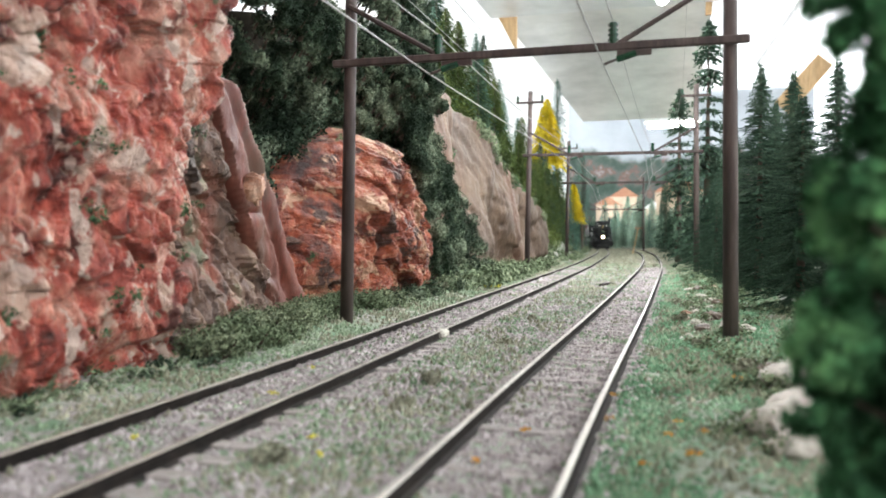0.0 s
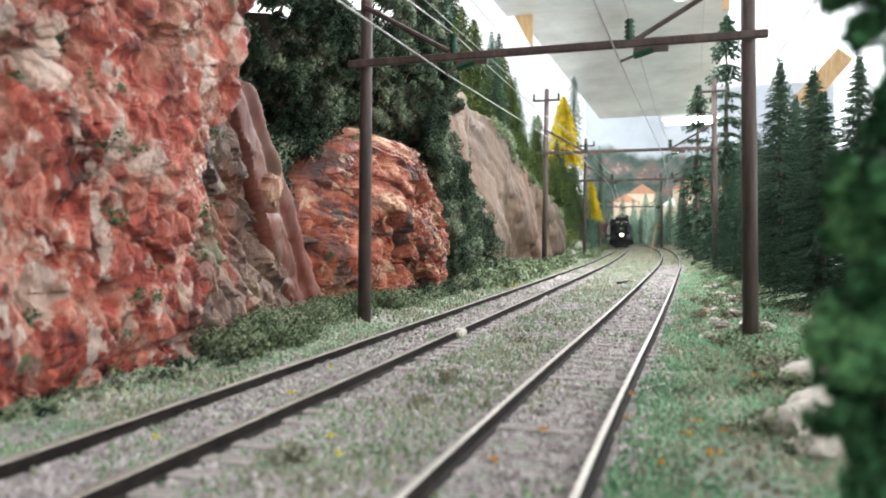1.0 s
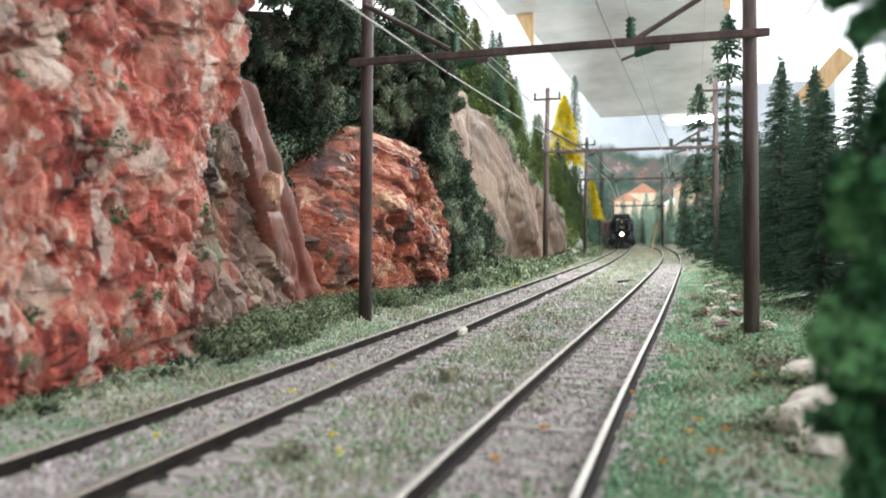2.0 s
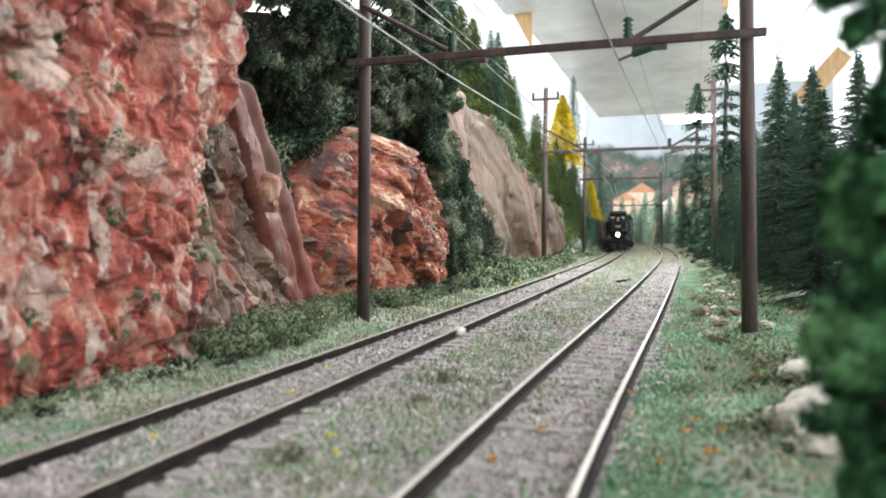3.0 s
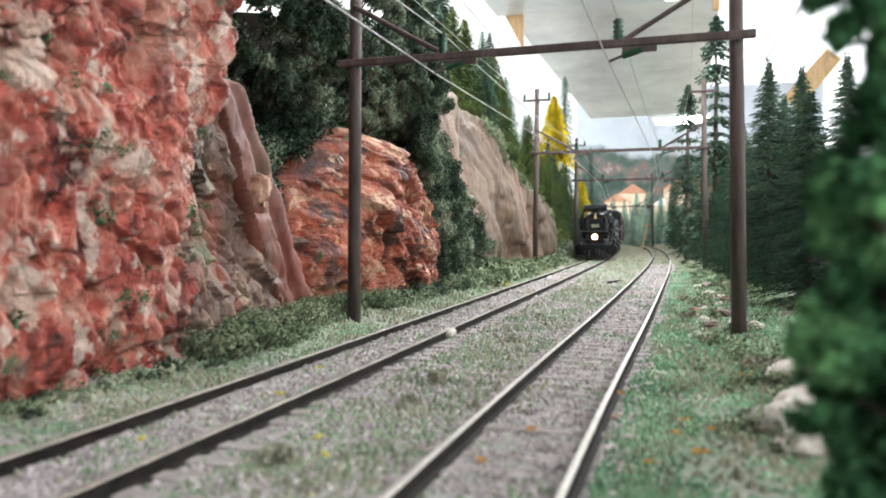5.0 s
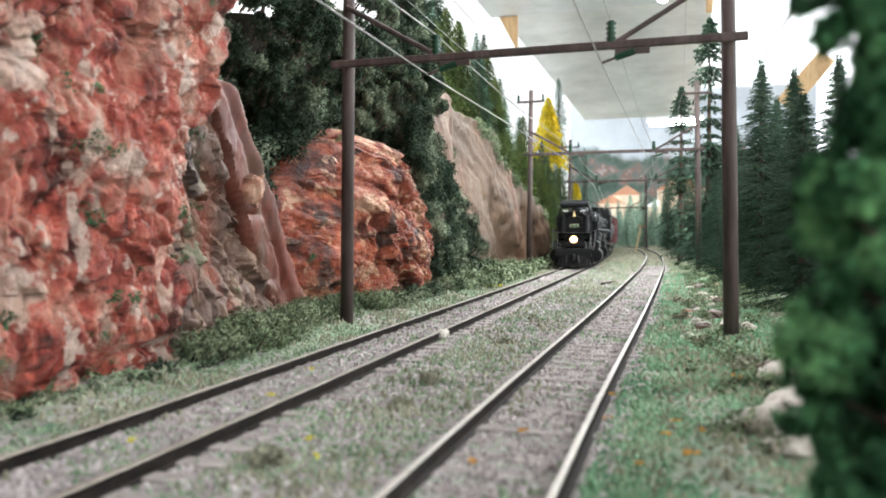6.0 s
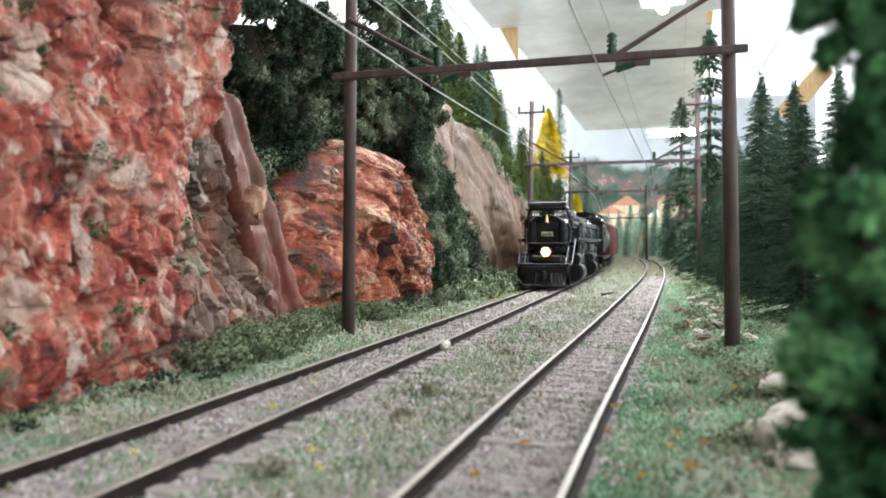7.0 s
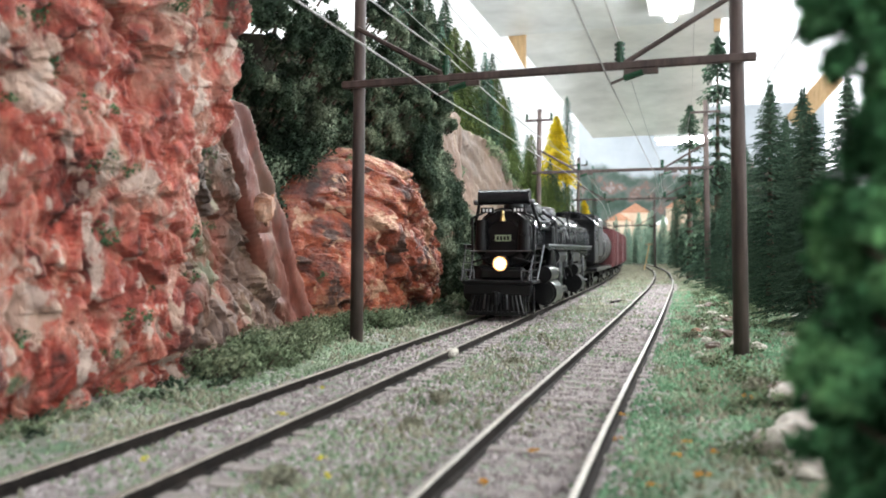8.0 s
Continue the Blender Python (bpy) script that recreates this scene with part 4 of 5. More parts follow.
# ---- overhead line ----
def portal(xl, xr, y, beam, top, label, tracks):
    """Two poles, a cross beam with braces, insulators above and pull-offs below it, and an arm on each pole."""
    th = thing("catenary_portal", label, "overhead line mast", group="overhead line portals")
    for foot_x, lean in ((xl, 0.013), (xr, -0.014)):
        x = foot_x + lean * top
        bm = bmesh.new()
        rod(bm, (foot_x - 4 * lean, y, -4), (x, y, top), 2.0, 1.7, 12)
        part("pole", bm, M_POLE, th, smooth=True)
        bm = bmesh.new()
        box(bm, x, y - 2.4, top - 8.5, 20, 1.5, 1.6, 0.2)
        part("cross_arm", bm, M_POLE, th)
        for dx in (-9, 9):
            bm = bmesh.new()
            rod(bm, (x + dx, y - 2.4, top - 8), (x + dx, y - 2.4, top - 3.6), 0.9, 0.7, 8)
            part("arm_insulator", bm, M_INSUL, th)
    bm = bmesh.new()
    box(bm, (xl + xr) / 2, y - 2.5, beam, xr - xl + 7, 1.6, 2.2, 0.3)
    part("beam", bm, M_POLE, th)
    for x, s in ((xl + 1.2, 1), (xr - 1.3, -1)):
        bm = bmesh.new()
        rod(bm, (x, y - 1.8, beam + 17), (x + 28 * s, y - 2.5, beam + 0.8), 0.75, n=6)
        part("brace", bm, M_POLE, th)
    for cx in tracks:
        bm = bmesh.new()
        rod(bm, (cx, y - 2.5, beam + 0.8), (cx, y - 2.5, beam + 6.5), 1.1, 0.9, 10)
        for q in range(4):
            rod(bm, (cx, y - 2.5, beam + 1.6 + 1.3 * q), (cx, y - 2.5, beam + 2.1 + 1.3 * q), 1.45, n=10)
        part("insulator", bm, M_INSUL, th, "green ribbed insulator")
        bm = bmesh.new()
        rod(bm, (cx - 2.5, y - 2.5, beam - 4.6), (cx + 1.0, y - 2.5, beam - 3.4), 0.4, n=6)
        box(bm, cx + 5.5, y - 2.5, beam - 1.9, 9, 1.3, 1.6, 0.2)
        part("pull_off", bm, M_POLE, th)
        bm = bmesh.new()
        rod(bm, (cx + 1.0, y - 2.5, beam - 3.4), (cx + 6.0, y - 2.5, beam - 2.0), 0.95, n=8)
        part("pull_off_insulator", bm, M_INSUL, th, "green ribbed insulator")
    return th


PORTALS = [(-93.3, 15.6, 213, 78.5, 126), (-101, 18.2, 560, 86, 133), (-109.3, 10.5, 850, 84.5, 131), (-150, -44, 1400, 73, 130)]
for xl, xr, y, beam, top in PORTALS:
    portal(xl, xr, y, beam, top, "brown timber mast portal spanning both tracks with wires", (far_track(y) + 3 if y < 300 else far_track(y), near_track(y) + 2))


def wire(points, label, r=0.22, sag=0.0):
    """One unbroken strand that sags between its supports."""
    ps, n = [], 8
    for a, b in zip(points, points[1:]):
        for k in range(n + (b is points[-1])):
            ps.append(Vector(a).lerp(Vector(b), k / n) - Vector((0, 0, sag * 4 * (k / n) * (1 - k / n))))
    verts = [(p.x + r * math.cos(q * 1.2566), p.y, p.z + r * math.sin(q * 1.2566)) for p in ps for q in range(5)]
    faces = [(5 * k + q, 5 * k + (q + 1) % 5, 5 * k + 5 + (q + 1) % 5, 5 * k + 5 + q) for k in range(len(ps) - 1) for q in range(5)]
    faces += [(4, 3, 2, 1, 0), tuple(range(len(verts) - 5, len(verts)))]
    tagged(soup("overhead_wire", verts, faces, M_WIRE, smooth=True), label, "wire", group="overhead wires")


for c, o in ((far_track, 3), (near_track, 2)):
    ends = [(c(-60) + o, -60)] + [(c(y) + (o if y < 300 else 0), y - 2.5) for _, _, y, _, _ in PORTALS]
    beams = [80] + [b for *_, b, _ in PORTALS]
    wire([(x - 2.5, y, b - 4.6) for (x, y), b in zip(ends, beams)], "thin contact wire above the rails")
    wire([(x, y, b + 6.5) for (x, y), b in zip(ends, beams)], "thin carrier wire on green insulators", 0.18, 3.0)
for side, k in ((0, -9), (0, 9), (1, -9), (1, 9)):
    pts = [((-91.6, 13.8)[side] + k, -60, 122)] + [(p[side] + (1.7, -1.8)[side] + k, p[2] - 2.4, p[4] - 3.5) for p in PORTALS]
    wire(pts, "thin feeder wire carried on the pole arms", 0.16, 2.0)


# ---- the train ----
def wheelset(parent, x, y, r, spoked, name):
    """A pair of wheels on an axle, turning about local x."""
    bm = bmesh.new()
    for s in (-1, 1):
        rod(bm, (s * 7.3, 0, 0), (s * 9.0, 0, 0), r, n=20)
        rod(bm, (s * 7.0, 0, 0), (s * 7.4, 0, 0), r + 0.5, n=20)
        rod(bm, (s * 9.0, 0, 0), (s * 9.6, 0, 0), r * 0.3, n=10)
        if spoked:
            for a in (1.7, 2.4, 3.1, 3.9, 4.6):
                rod(bm, (s * 9.1, 0, 0), (s * 9.1, r * 0.85 * math.cos(a), r * 0.85 * math.sin(a)), 0.4, n=5)
            rod(bm, (s * 9.0, r * 0.5, 0), (s * 11.4, r * 0.5, 0), 0.8, n=8)
    rod(bm, (-8, 0, 0), (8, 0, 0), 1.2, n=8)
    ob = part(name, bm, M_BLACK, parent, at=pose(x * MM, y * MM, (r + 2.3) * MM))
    return ob


def lengthen(bm):
    """Draws the boiler out over two sets of driving wheels: what lies behind it moves back."""
    for v in bm.verts:
        v.co.y -= 54 * min(1, max(0, (-58 - v.co.y) / 70))
    return bm


def locomotive():
    """Local axes: y forward, front of the pilot at y = 0, z from the ground."""
    th = thing("steam_locomotive", "black model steam locomotive with a lit headlight", "locomotive")

    def p(name, bm, mat=None, label="", parent=th, smooth=False):
        lengthen(bm)
        return part(name, bm, mat or M_BLACK, parent, label, smooth=smooth)

    # boiler, smokebox and firebox
    bm = bmesh.new()
    rod(bm, (0, -16, 33.6), (0, -58, 33.6), 12.6, n=40)
    for y in (-20, -38, -57):
        rod(bm, (0, y, 33.6), (0, y - 1, 33.6), 12.9, n=40)
    p("smokebox", bm, M_BOILER, "satin black smokebox", smooth=False)
    bm = bmesh.new()
    rod(bm, (0, -58, 33.6), (0, -128, 34.6), 13.0, 14.2, n=40)
    boiler = p("boiler", bm, M_BOILER, "glossy black boiler jacket", smooth=True)
    for y in (-72, -88, -104, -120):
        bm = bmesh.new()
        rod(bm, (0, y, 34.2), (0, y - 1.2, 34.2), 13.9, n=40)
        part("boiler_band", lengthen(bm), M_BLACK, boiler)
    bm = bmesh.new()
    rod(bm, (0, -16.2, 33.6), (0, -14.2, 33.6), 12.2, 11.4, n=40)
    rod(bm, (0, -14.2, 33.6), (0, -12.8, 33.6), 8.4, 7.4, n=32)
    for k in range(20):
        a = k * 0.314
        ball(bm, (11 * math.cos(a), -14.1, 33.6 + 10.8 * math.sin(a)), 0.4, 6)
    door = p("smokebox_front", bm, None, "round smokebox front with bolts")
    for s in (-1, 1):
        bm = bmesh.new()
        rod(bm, (s * 8, -13.6, 31), (s * 3, -12.6, 33), 0.5, n=6)
        part("hinge_strap", bm, M_BLACK, door)
    # feedwater heater across the top
    bm = bmesh.new()
    rod(bm, (-9.8, -15, 50.4), (9.8, -15, 50.4), 3.0, n=24)
    for x in (-10.0, 10.0):
        rod(bm, (x - 0.4, -15, 50.4), (x + 0.4, -15, 50.4), 3.3, n=24)
    heater = p("feedwater_heater", bm, M_BOILER, "black cylindrical feedwater heater across the front")
    for s in (-1, 1):
        bm = bmesh.new()
        ball(bm, (s * 11.6, -14, 48.4), 1.1, 10)
        part("marker_lamp", bm, M_STEEL, heater, "silver marker lamp", smooth=True)
        bm = bmesh.new()
        box(bm, s * 6.4, -12.4, 45.0, 5.4, 1.5, 2.2, 0.2)
        nb = part("number_board", bm, M_BLACK, heater)
        for k in (-1, 0, 1):
            bm = bmesh.new()
            box(bm, s * 6.4 + k * 1.4, -11.55, 45.0, 0.8, 0.3, 1.3)
            part("number_bar", bm, M_WHITE, nb)
        bm = bmesh.new()
        rod(bm, (s * 10.5, -16, 49), (s * 13.6, -20, 38), 0.7, n=8)
        rod(bm, (s * 13.6, -20, 38), (s * 14.2, -70, 38), 0.6, n=8)
        p("feed_pipe", bm)
    # bell
    bm = bmesh.new()
    rod(bm, (0, -11.5, 40.6), (0, -11.5, 43.2), 1.2, 0.6, n=14)
    rod(bm, (0, -11.5, 43.4), (0, -11.5, 45), 0.8, 0.3, n=10)
    p("bell", bm, M_BRASS, "brass bell")
    # number plate
    bm = bmesh.new()
    box(bm, 0, -12.2, 33.8, 6.6, 0.6, 2.6, 0.2)
    plate = p("number_plate", bm, M_PLATE, "pale green number plate")
    for k in range(4):
        bm = bmesh.new()
        box(bm, -2.1 + 1.4 * k, -11.85, 33.8, 0.9, 0.3, 1.5)
        part("number_bar", bm, M_BLACK, plate)
    # headlight
    bm = bmesh.new()
    rod(bm, (0, -12.5, 23.6), (0, -6.4, 23.6), 3.0, 3.3, n=24)
    rod(bm, (0, -12, 18), (0, -10, 23.6), 1.0, n=8)
    hl = p("headlight", bm, None, "round headlight on a bracket")
    # two rings glow in steps to imitate bloom; only the lens is the lamp
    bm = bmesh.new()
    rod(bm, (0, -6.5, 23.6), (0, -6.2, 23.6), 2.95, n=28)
    part("reflector", bm, M_HALO, hl, "reflector ring whose warm glow stands in for headlight bloom")
    bm = bmesh.new()
    rod(bm, (0, -6.4, 23.6), (0, -6.0, 23.6), 2.35, n=28)
    part("inner_reflector", bm, M_HALO2, hl, "inner reflector ring whose amber glow stands in for headlight bloom")
    bm = bmesh.new()
    rod(bm, (0, -6.3, 23.6), (0, -5.8, 23.6), 1.6, n=24)
    part("headlight_lens", bm, M_LAMP, hl, "glowing warm white lens")
    # deck, pilot, coupler
    bm = bmesh.new()
    box(bm, 0, -10, 16.4, 28, 18, 1.4, 0.3)
    box(bm, 0, -2.2, 13.6, 27, 2.4, 4.6, 0.6)
    box(bm, 0, -12, 19.5, 18, 8, 5, 1.2)
    p("pilot_deck", bm)
    bm = bmesh.new()
    box(bm, 0, 0.0, 4.6, 24, 1.4, 1.6, 0.4)
    box(bm, 0, -1.6, 8.5, 21, 1.0, 6.5, 0.4)
    pilot = p("pilot", bm, None, "low black pilot with short bars")
    for k in range(-6, 7):
        bm = bmesh.new()
        rod(bm, (k * 1.5, -0.8, 11.5), (k * 1.8, 0.6, 4.6), 0.4, n=6)
        part("pilot_bar", bm, M_BLACK, pilot)
    for k in (-1, 1):
        bm = bmesh.new()
        rod(bm, (k * 4.2, 0.6, 12), (k * 4.6, 1.2, 6.2), 0.35, n=6)
        part("air_hose", bm, M_STEEL, pilot, "grey air hose")
        bm = bmesh.new()
        rod(bm, (k * 8.6, -11.4, 28.5), (k * 8.6, -11.4, 34.5), 2.6, n=16)
        rod(bm, (k * 8.6, -11.4, 35.2), (k * 8.6, -11.4, 41), 2.3, n=16)
        rod(bm, (k * 8.6, -11.4, 34.3), (k * 8.6, -11.4, 35.4), 1.3, n=10)
        p("air_pump", bm, None, "black twin air pump")
        bm = bmesh.new()
        rod(bm, (k * 12.6, -12, 20), (k * 12.6, -12, 42), 0.5, n=6)
        rod(bm, (k * 12.6, -12, 42), (k * 6, -12, 45), 0.5, n=6)
        rod(bm, (k * 12.6, -10, 24), (k * 5, -9, 26), 0.45, n=6)
        p("front_pipe", bm)
    for k in (-1, 1):
        bm = bmesh.new()
        box(bm, k * 9.0, -12, 33.5, 5.0, 4.0, 13, 1.6)
        p("pump_shield", bm, None, "black shield over the air pump")
    bm = bmesh.new()
    rod(bm, (-12.8, -8, 28.6), (12.8, -8, 28.6), 0.3, n=6)
    p("front_hand_rail", bm, M_STEEL)
    bm = bmesh.new()
    box(bm, 0, 0.4, 10.5, 3.4, 5, 4.2, 0.5)
    rod(bm, (0, 2.2, 8), (0, 2.2, 13), 1.3, n=10)
    p("coupler", bm, None, "knuckle coupler")
    for s in (-1, 1):
        bm = bmesh.new()
        for dx in (-1.7, 1.7):
            rod(bm, (s * 13.4 + dx, -4, 17), (s * 14.4 + dx, -15, 31), 0.35, n=6)
        for k in range(5):
            u = (k + 0.5) / 5
            box(bm, s * (13.4 + 1.0 * u), -4 - 11 * u, 17 + 14 * u, 3.4, 1.3, 0.35)
        p("front_ladder", bm, M_STEEL, "worn steel front steps")
        bm = bmesh.new()
        for dx in (-1.8, 1.8):
            rod(bm, (s * 13.0 + dx * 0.6, -2.5, 15), (s * 13.0 + dx * 0.6, -2.5, 4.5), 0.4, n=6)
        for z in (5, 9):
            box(bm, s * 13.0, -2.5, z, 3.2, 2.2, 0.5)
        p("step", bm)
        bm = bmesh.new()
        rod(bm, (s * 13.2, -2, 16), (s * 13.2, -2, 21), 0.3, n=6)
        rod(bm, (s * 13.2, -2, 21), (s * 9.5, -2, 21), 0.3, n=6)
        rod(bm, (s * 9.5, -2, 21), (s * 9.5, -2, 16), 0.3, n=6)
        p("grab_rail", bm, M_STEEL)
        # running boards, hand rails
        bm = bmesh.new()
        box(bm, s * 15.2, -74, 30.8, 4.4, 116, 0.9, 0.1)
        box(bm, s * 17.2, -74, 30.2, 0.5, 116, 1.8, 0.1)
        p("running_board", bm, M_PIPE, "black running board with a worn edge")
        bm = bmesh.new()
        rod(bm, (s * 17.5, -17, 31.2), (s * 17.5, -131, 31.2), 0.32, n=6)
        p("footplate_edge", bm, M_STEEL, "bare steel edge of the running board")
        bm = bmesh.new()
        rod(bm, (s * 14.4, -16, 40), (s * 15.4, -128, 41), 0.38, n=6)
        for y in range(-20, -130, -18):
            rod(bm, (s * 12.6, y, 40.2), (s * 14.7, y, 40.3), 0.3, n=5)
        p("hand_rail", bm, M_PIPE)
        # cylinder, guides, frame
        bm = bmesh.new()
        rod(bm, (s * 14.6, -24, 11.5), (s * 14.6, -43, 11.5), 5.2, n=24)
        rod(bm, (s * 14.4, -23, 19.0), (s * 14.4, -44, 19.0), 3.5, n=20)
        box(bm, s * 12.6, -33.5, 15.5, 6, 18, 9, 0.4)
        rod(bm, (s * 14.6, -23, 11.5), (s * 14.6, -24.2, 11.5), 4.2, n=20)
        p("cylinder", bm, None, "black steam cylinder with valve chest")
        bm = bmesh.new()
        box(bm, s * 14.2, -55, 12.6, 1.2, 24, 0.9)
        box(bm, s * 14.2, -55, 9.8, 1.2, 24, 0.9)
        box(bm, s * 13, -67, 17, 3.4, 2, 16, 0.3)
        rod(bm, (s * 14.4, -44, 19), (s * 14.4, -66, 20), 0.6, n=6)
        box(bm, s * 14.6, -66, 20, 1.0, 2.6, 9, 0.3)
        p("crosshead_guide", bm, M_STEEL, "steel crosshead guides")
        for y, z, r, ln in ((-62, 26.2, 3.4, 16), (-92, 25.6, 3.0, 20)):
            bm = bmesh.new()
            rod(bm, (s * 13.4, y + ln / 2, z), (s * 13.4, y - ln / 2, z), r, n=18)
            p("air_tank", bm)
        bm = bmesh.new()
        for q in range(3):
            rod(bm, (s * (14.8 - 0.3 * q), -50, 28 - 1.4 * q), (s * (14.8 - 0.3 * q), -128, 28 - 1.4 * q), 0.4, n=5)
        rod(bm, (s * 14, -46, 44), (s * 15.2, -46, 24), 0.5, n=6)
        rod(bm, (s * 13.4, -84, 46), (s * 15.4, -84, 30), 0.5, n=6)
        p("piping", bm, M_PIPE, "thin blackened pipes along the side")
    # domes, stack
    bm = bmesh.new()
    rod(bm, (0, -33, 44), (0, -33, 52.2), 4.4, 3.9, n=20)
    rod(bm, (0, -33, 52), (0, -33, 53), 4.4, n=20)
    p("smoke_stack", bm)
    for y, r, h, nm in ((-62, 7.0, 51.4, "sand_dome"), (-90, 6.0, 52.2, "steam_dome")):
        bm = bmesh.new()
        rod(bm, (0, y, 44), (0, y, h - 2), r, r * 0.92, n=24)
        ball(bm, (0, y, h - 2), r * 0.92, 20, 0.32)
        p(nm, bm, M_BOILER, smooth=True)
    # frame, cab
    bm = bmesh.new()
    box(bm, 0, -84, 13, 11, 138, 9, 0.5)
    box(bm, 0, -132, 20, 24, 40, 8, 0.5)
    p("frame", bm)
    bm = bmesh.new()
    box(bm, 0, -139, 33, 30, 26, 20, 3)
    p("firebox", bm, M_BOILER)
    bm = bmesh.new()
    box(bm, 0, -164, 34, 35, 26, 26, 0.5)
    cab = p("cab", bm, None, "black cab with side windows")
    bm = bmesh.new()
    rod(bm, (0, -149, 30), (0, -181, 30), 24, n=48)
    bmesh.ops.delete(bm, geom=[v for v in bm.verts if v.co.z < 43.5], context="VERTS")
    bmesh.ops.solidify(bm, geom=bm.faces[:], thickness=0.8)
    part("cab_roof", lengthen(bm), M_BOILER, cab, "black arched roof")
    for s in (-1, 1):
        for y in (-158, -168):
            bm = bmesh.new()
            box(bm, s * 17.6, y, 38.5, 0.5, 7, 7, 0.2)
            part("cab_window", lengthen(bm), M_PIPE, cab, "grey window frame")
        bm = bmesh.new()
        rod(bm, (s * 17.8, -150.5, 22), (s * 17.8, -150.5, 42), 0.35, n=6)
        part("cab_grab_rail", lengthen(bm), M_STEEL, cab)
    turning = []
    wheelset(th, 0, -16, 5.0, False, "leading_wheels")
    turning.append((th.children[-1], 0, -16, 5.0))
    for y in (-52, -72, -92, -112, -146, -166, -186):
        w = wheelset(th, 0, y, 9.2, True, "driving_wheels")
        turning.append((w, 0, y, 9.2))
    w = wheelset(th, 0, -214, 5.6, False, "trailing_wheels")
    turning.append((w, 0, -214, 5.6))
    rods = []
    for s in (-1, 1):
        bm = bmesh.new()
        box(bm, 0, -30, 0, 0.9, 62, 1.9, 0.3)
        for y in (0, -20, -40, -60):
            rod(bm, (-0.7, y, 0), (0.7, y, 0), 1.7, n=12)
        r = part("side_rod", bm, M_STEEL, th, "bare steel side rod")
        rods.append((r, s * 11.0, -52, 11.5, 4.6))
        bm = bmesh.new()
        box(bm, 0, -20, 0, 0.9, 42, 1.9, 0.3)
        for y in (0, -20, -40):
            rod(bm, (-0.7, y, 0), (0.7, y, 0), 1.7, n=12)
        r = part("side_rod", bm, M_STEEL, th, "bare steel side rod")
        rods.append((r, s * 11.0, -146, 11.5, 4.6))
        bm = bmesh.new()
        rod(bm, (s * 14.2, -121, 11.5), (s * 14.2, -134, 11.5), 4.8, n=22)
        rod(bm, (s * 14.0, -120, 18.6), (s * 14.0, -135, 18.6), 3.2, n=18)
        part("rear_cylinder", bm, M_BLACK, th, "black steam cylinder of the rear engine")
        bm = bmesh.new()
        for y0 in (-66, -160):
            rod(bm, (s * 15.2, y0 + 6, 24), (s * 15.4, y0 + 2, 12), 0.7, n=6)
            rod(bm, (s * 15.4, y0 + 2, 12), (s * 15.4, y0 - 16, 11.5), 0.6, n=6)
            rod(bm, (s * 15.0, y0 + 20, 19), (s * 15.2, y0 + 4, 21), 0.5, n=6)
            box(bm, s * 15.6, y0 + 4, 22, 0.9, 5, 7, 0.4)
        part("valve_gear", bm, M_STEEL, th, "bare steel valve gear links")
        for y0 in (-50, -68, -98, -130):
            bm = bmesh.new()
            rod(bm, (s * 11.2, y0, 42), (s * 15.0, y0 - 3, 31), 0.55, n=6)
            rod(bm, (s * 15.0, y0 - 3, 31), (s * 14.6, y0 - 5, 22), 0.5, n=6)
            part("sand_pipe", bm, M_PIPE, th)
        for y0 in (-24, -36, -54, -80, -106, -132, -158):
            bm = bmesh.new()
            rod(bm, (s * 12.6, y0, 40.2), (s * 14.9, y0, 40.3), 0.5, n=6)
            ball(bm, (s * 14.9, y0, 40.4), 0.8, 8)
            part("rail_stanchion", bm, M_STEEL, th, "bright hand rail stanchion")
        for y0, z0, r0 in ((-44, 24.5, 2.2), (-78, 24.0, 2.6), (-104, 24.5, 2.0)):
            bm = bmesh.new()
            rod(bm, (s * 14.6, y0, z0 - 3), (s * 14.6, y0, z0 + 3), r0, n=14)
            rod(bm, (s * 14.6, y0, z0 + 3), (s * 14.6, y0, z0 + 4.2), r0 * 0.6, n=10)
            rod(bm, (s * 14.6, y0, z0 - 3), (s * 15.6, y0 - 4, z0 - 9), 0.5, n=6)
            part("lubricator", bm, M_PIPE, th)
        bm = bmesh.new()
        box(bm, s * 13.8, -46, 35, 4.6, 9, 9, 0.8)
        rod(bm, (s * 15.2, -46, 31), (s * 15.2, -46, 41), 1.8, n=12)
        part("feed_pump", bm, M_BLACK, th, "black pump on the boiler side")
    return th, turning, rods


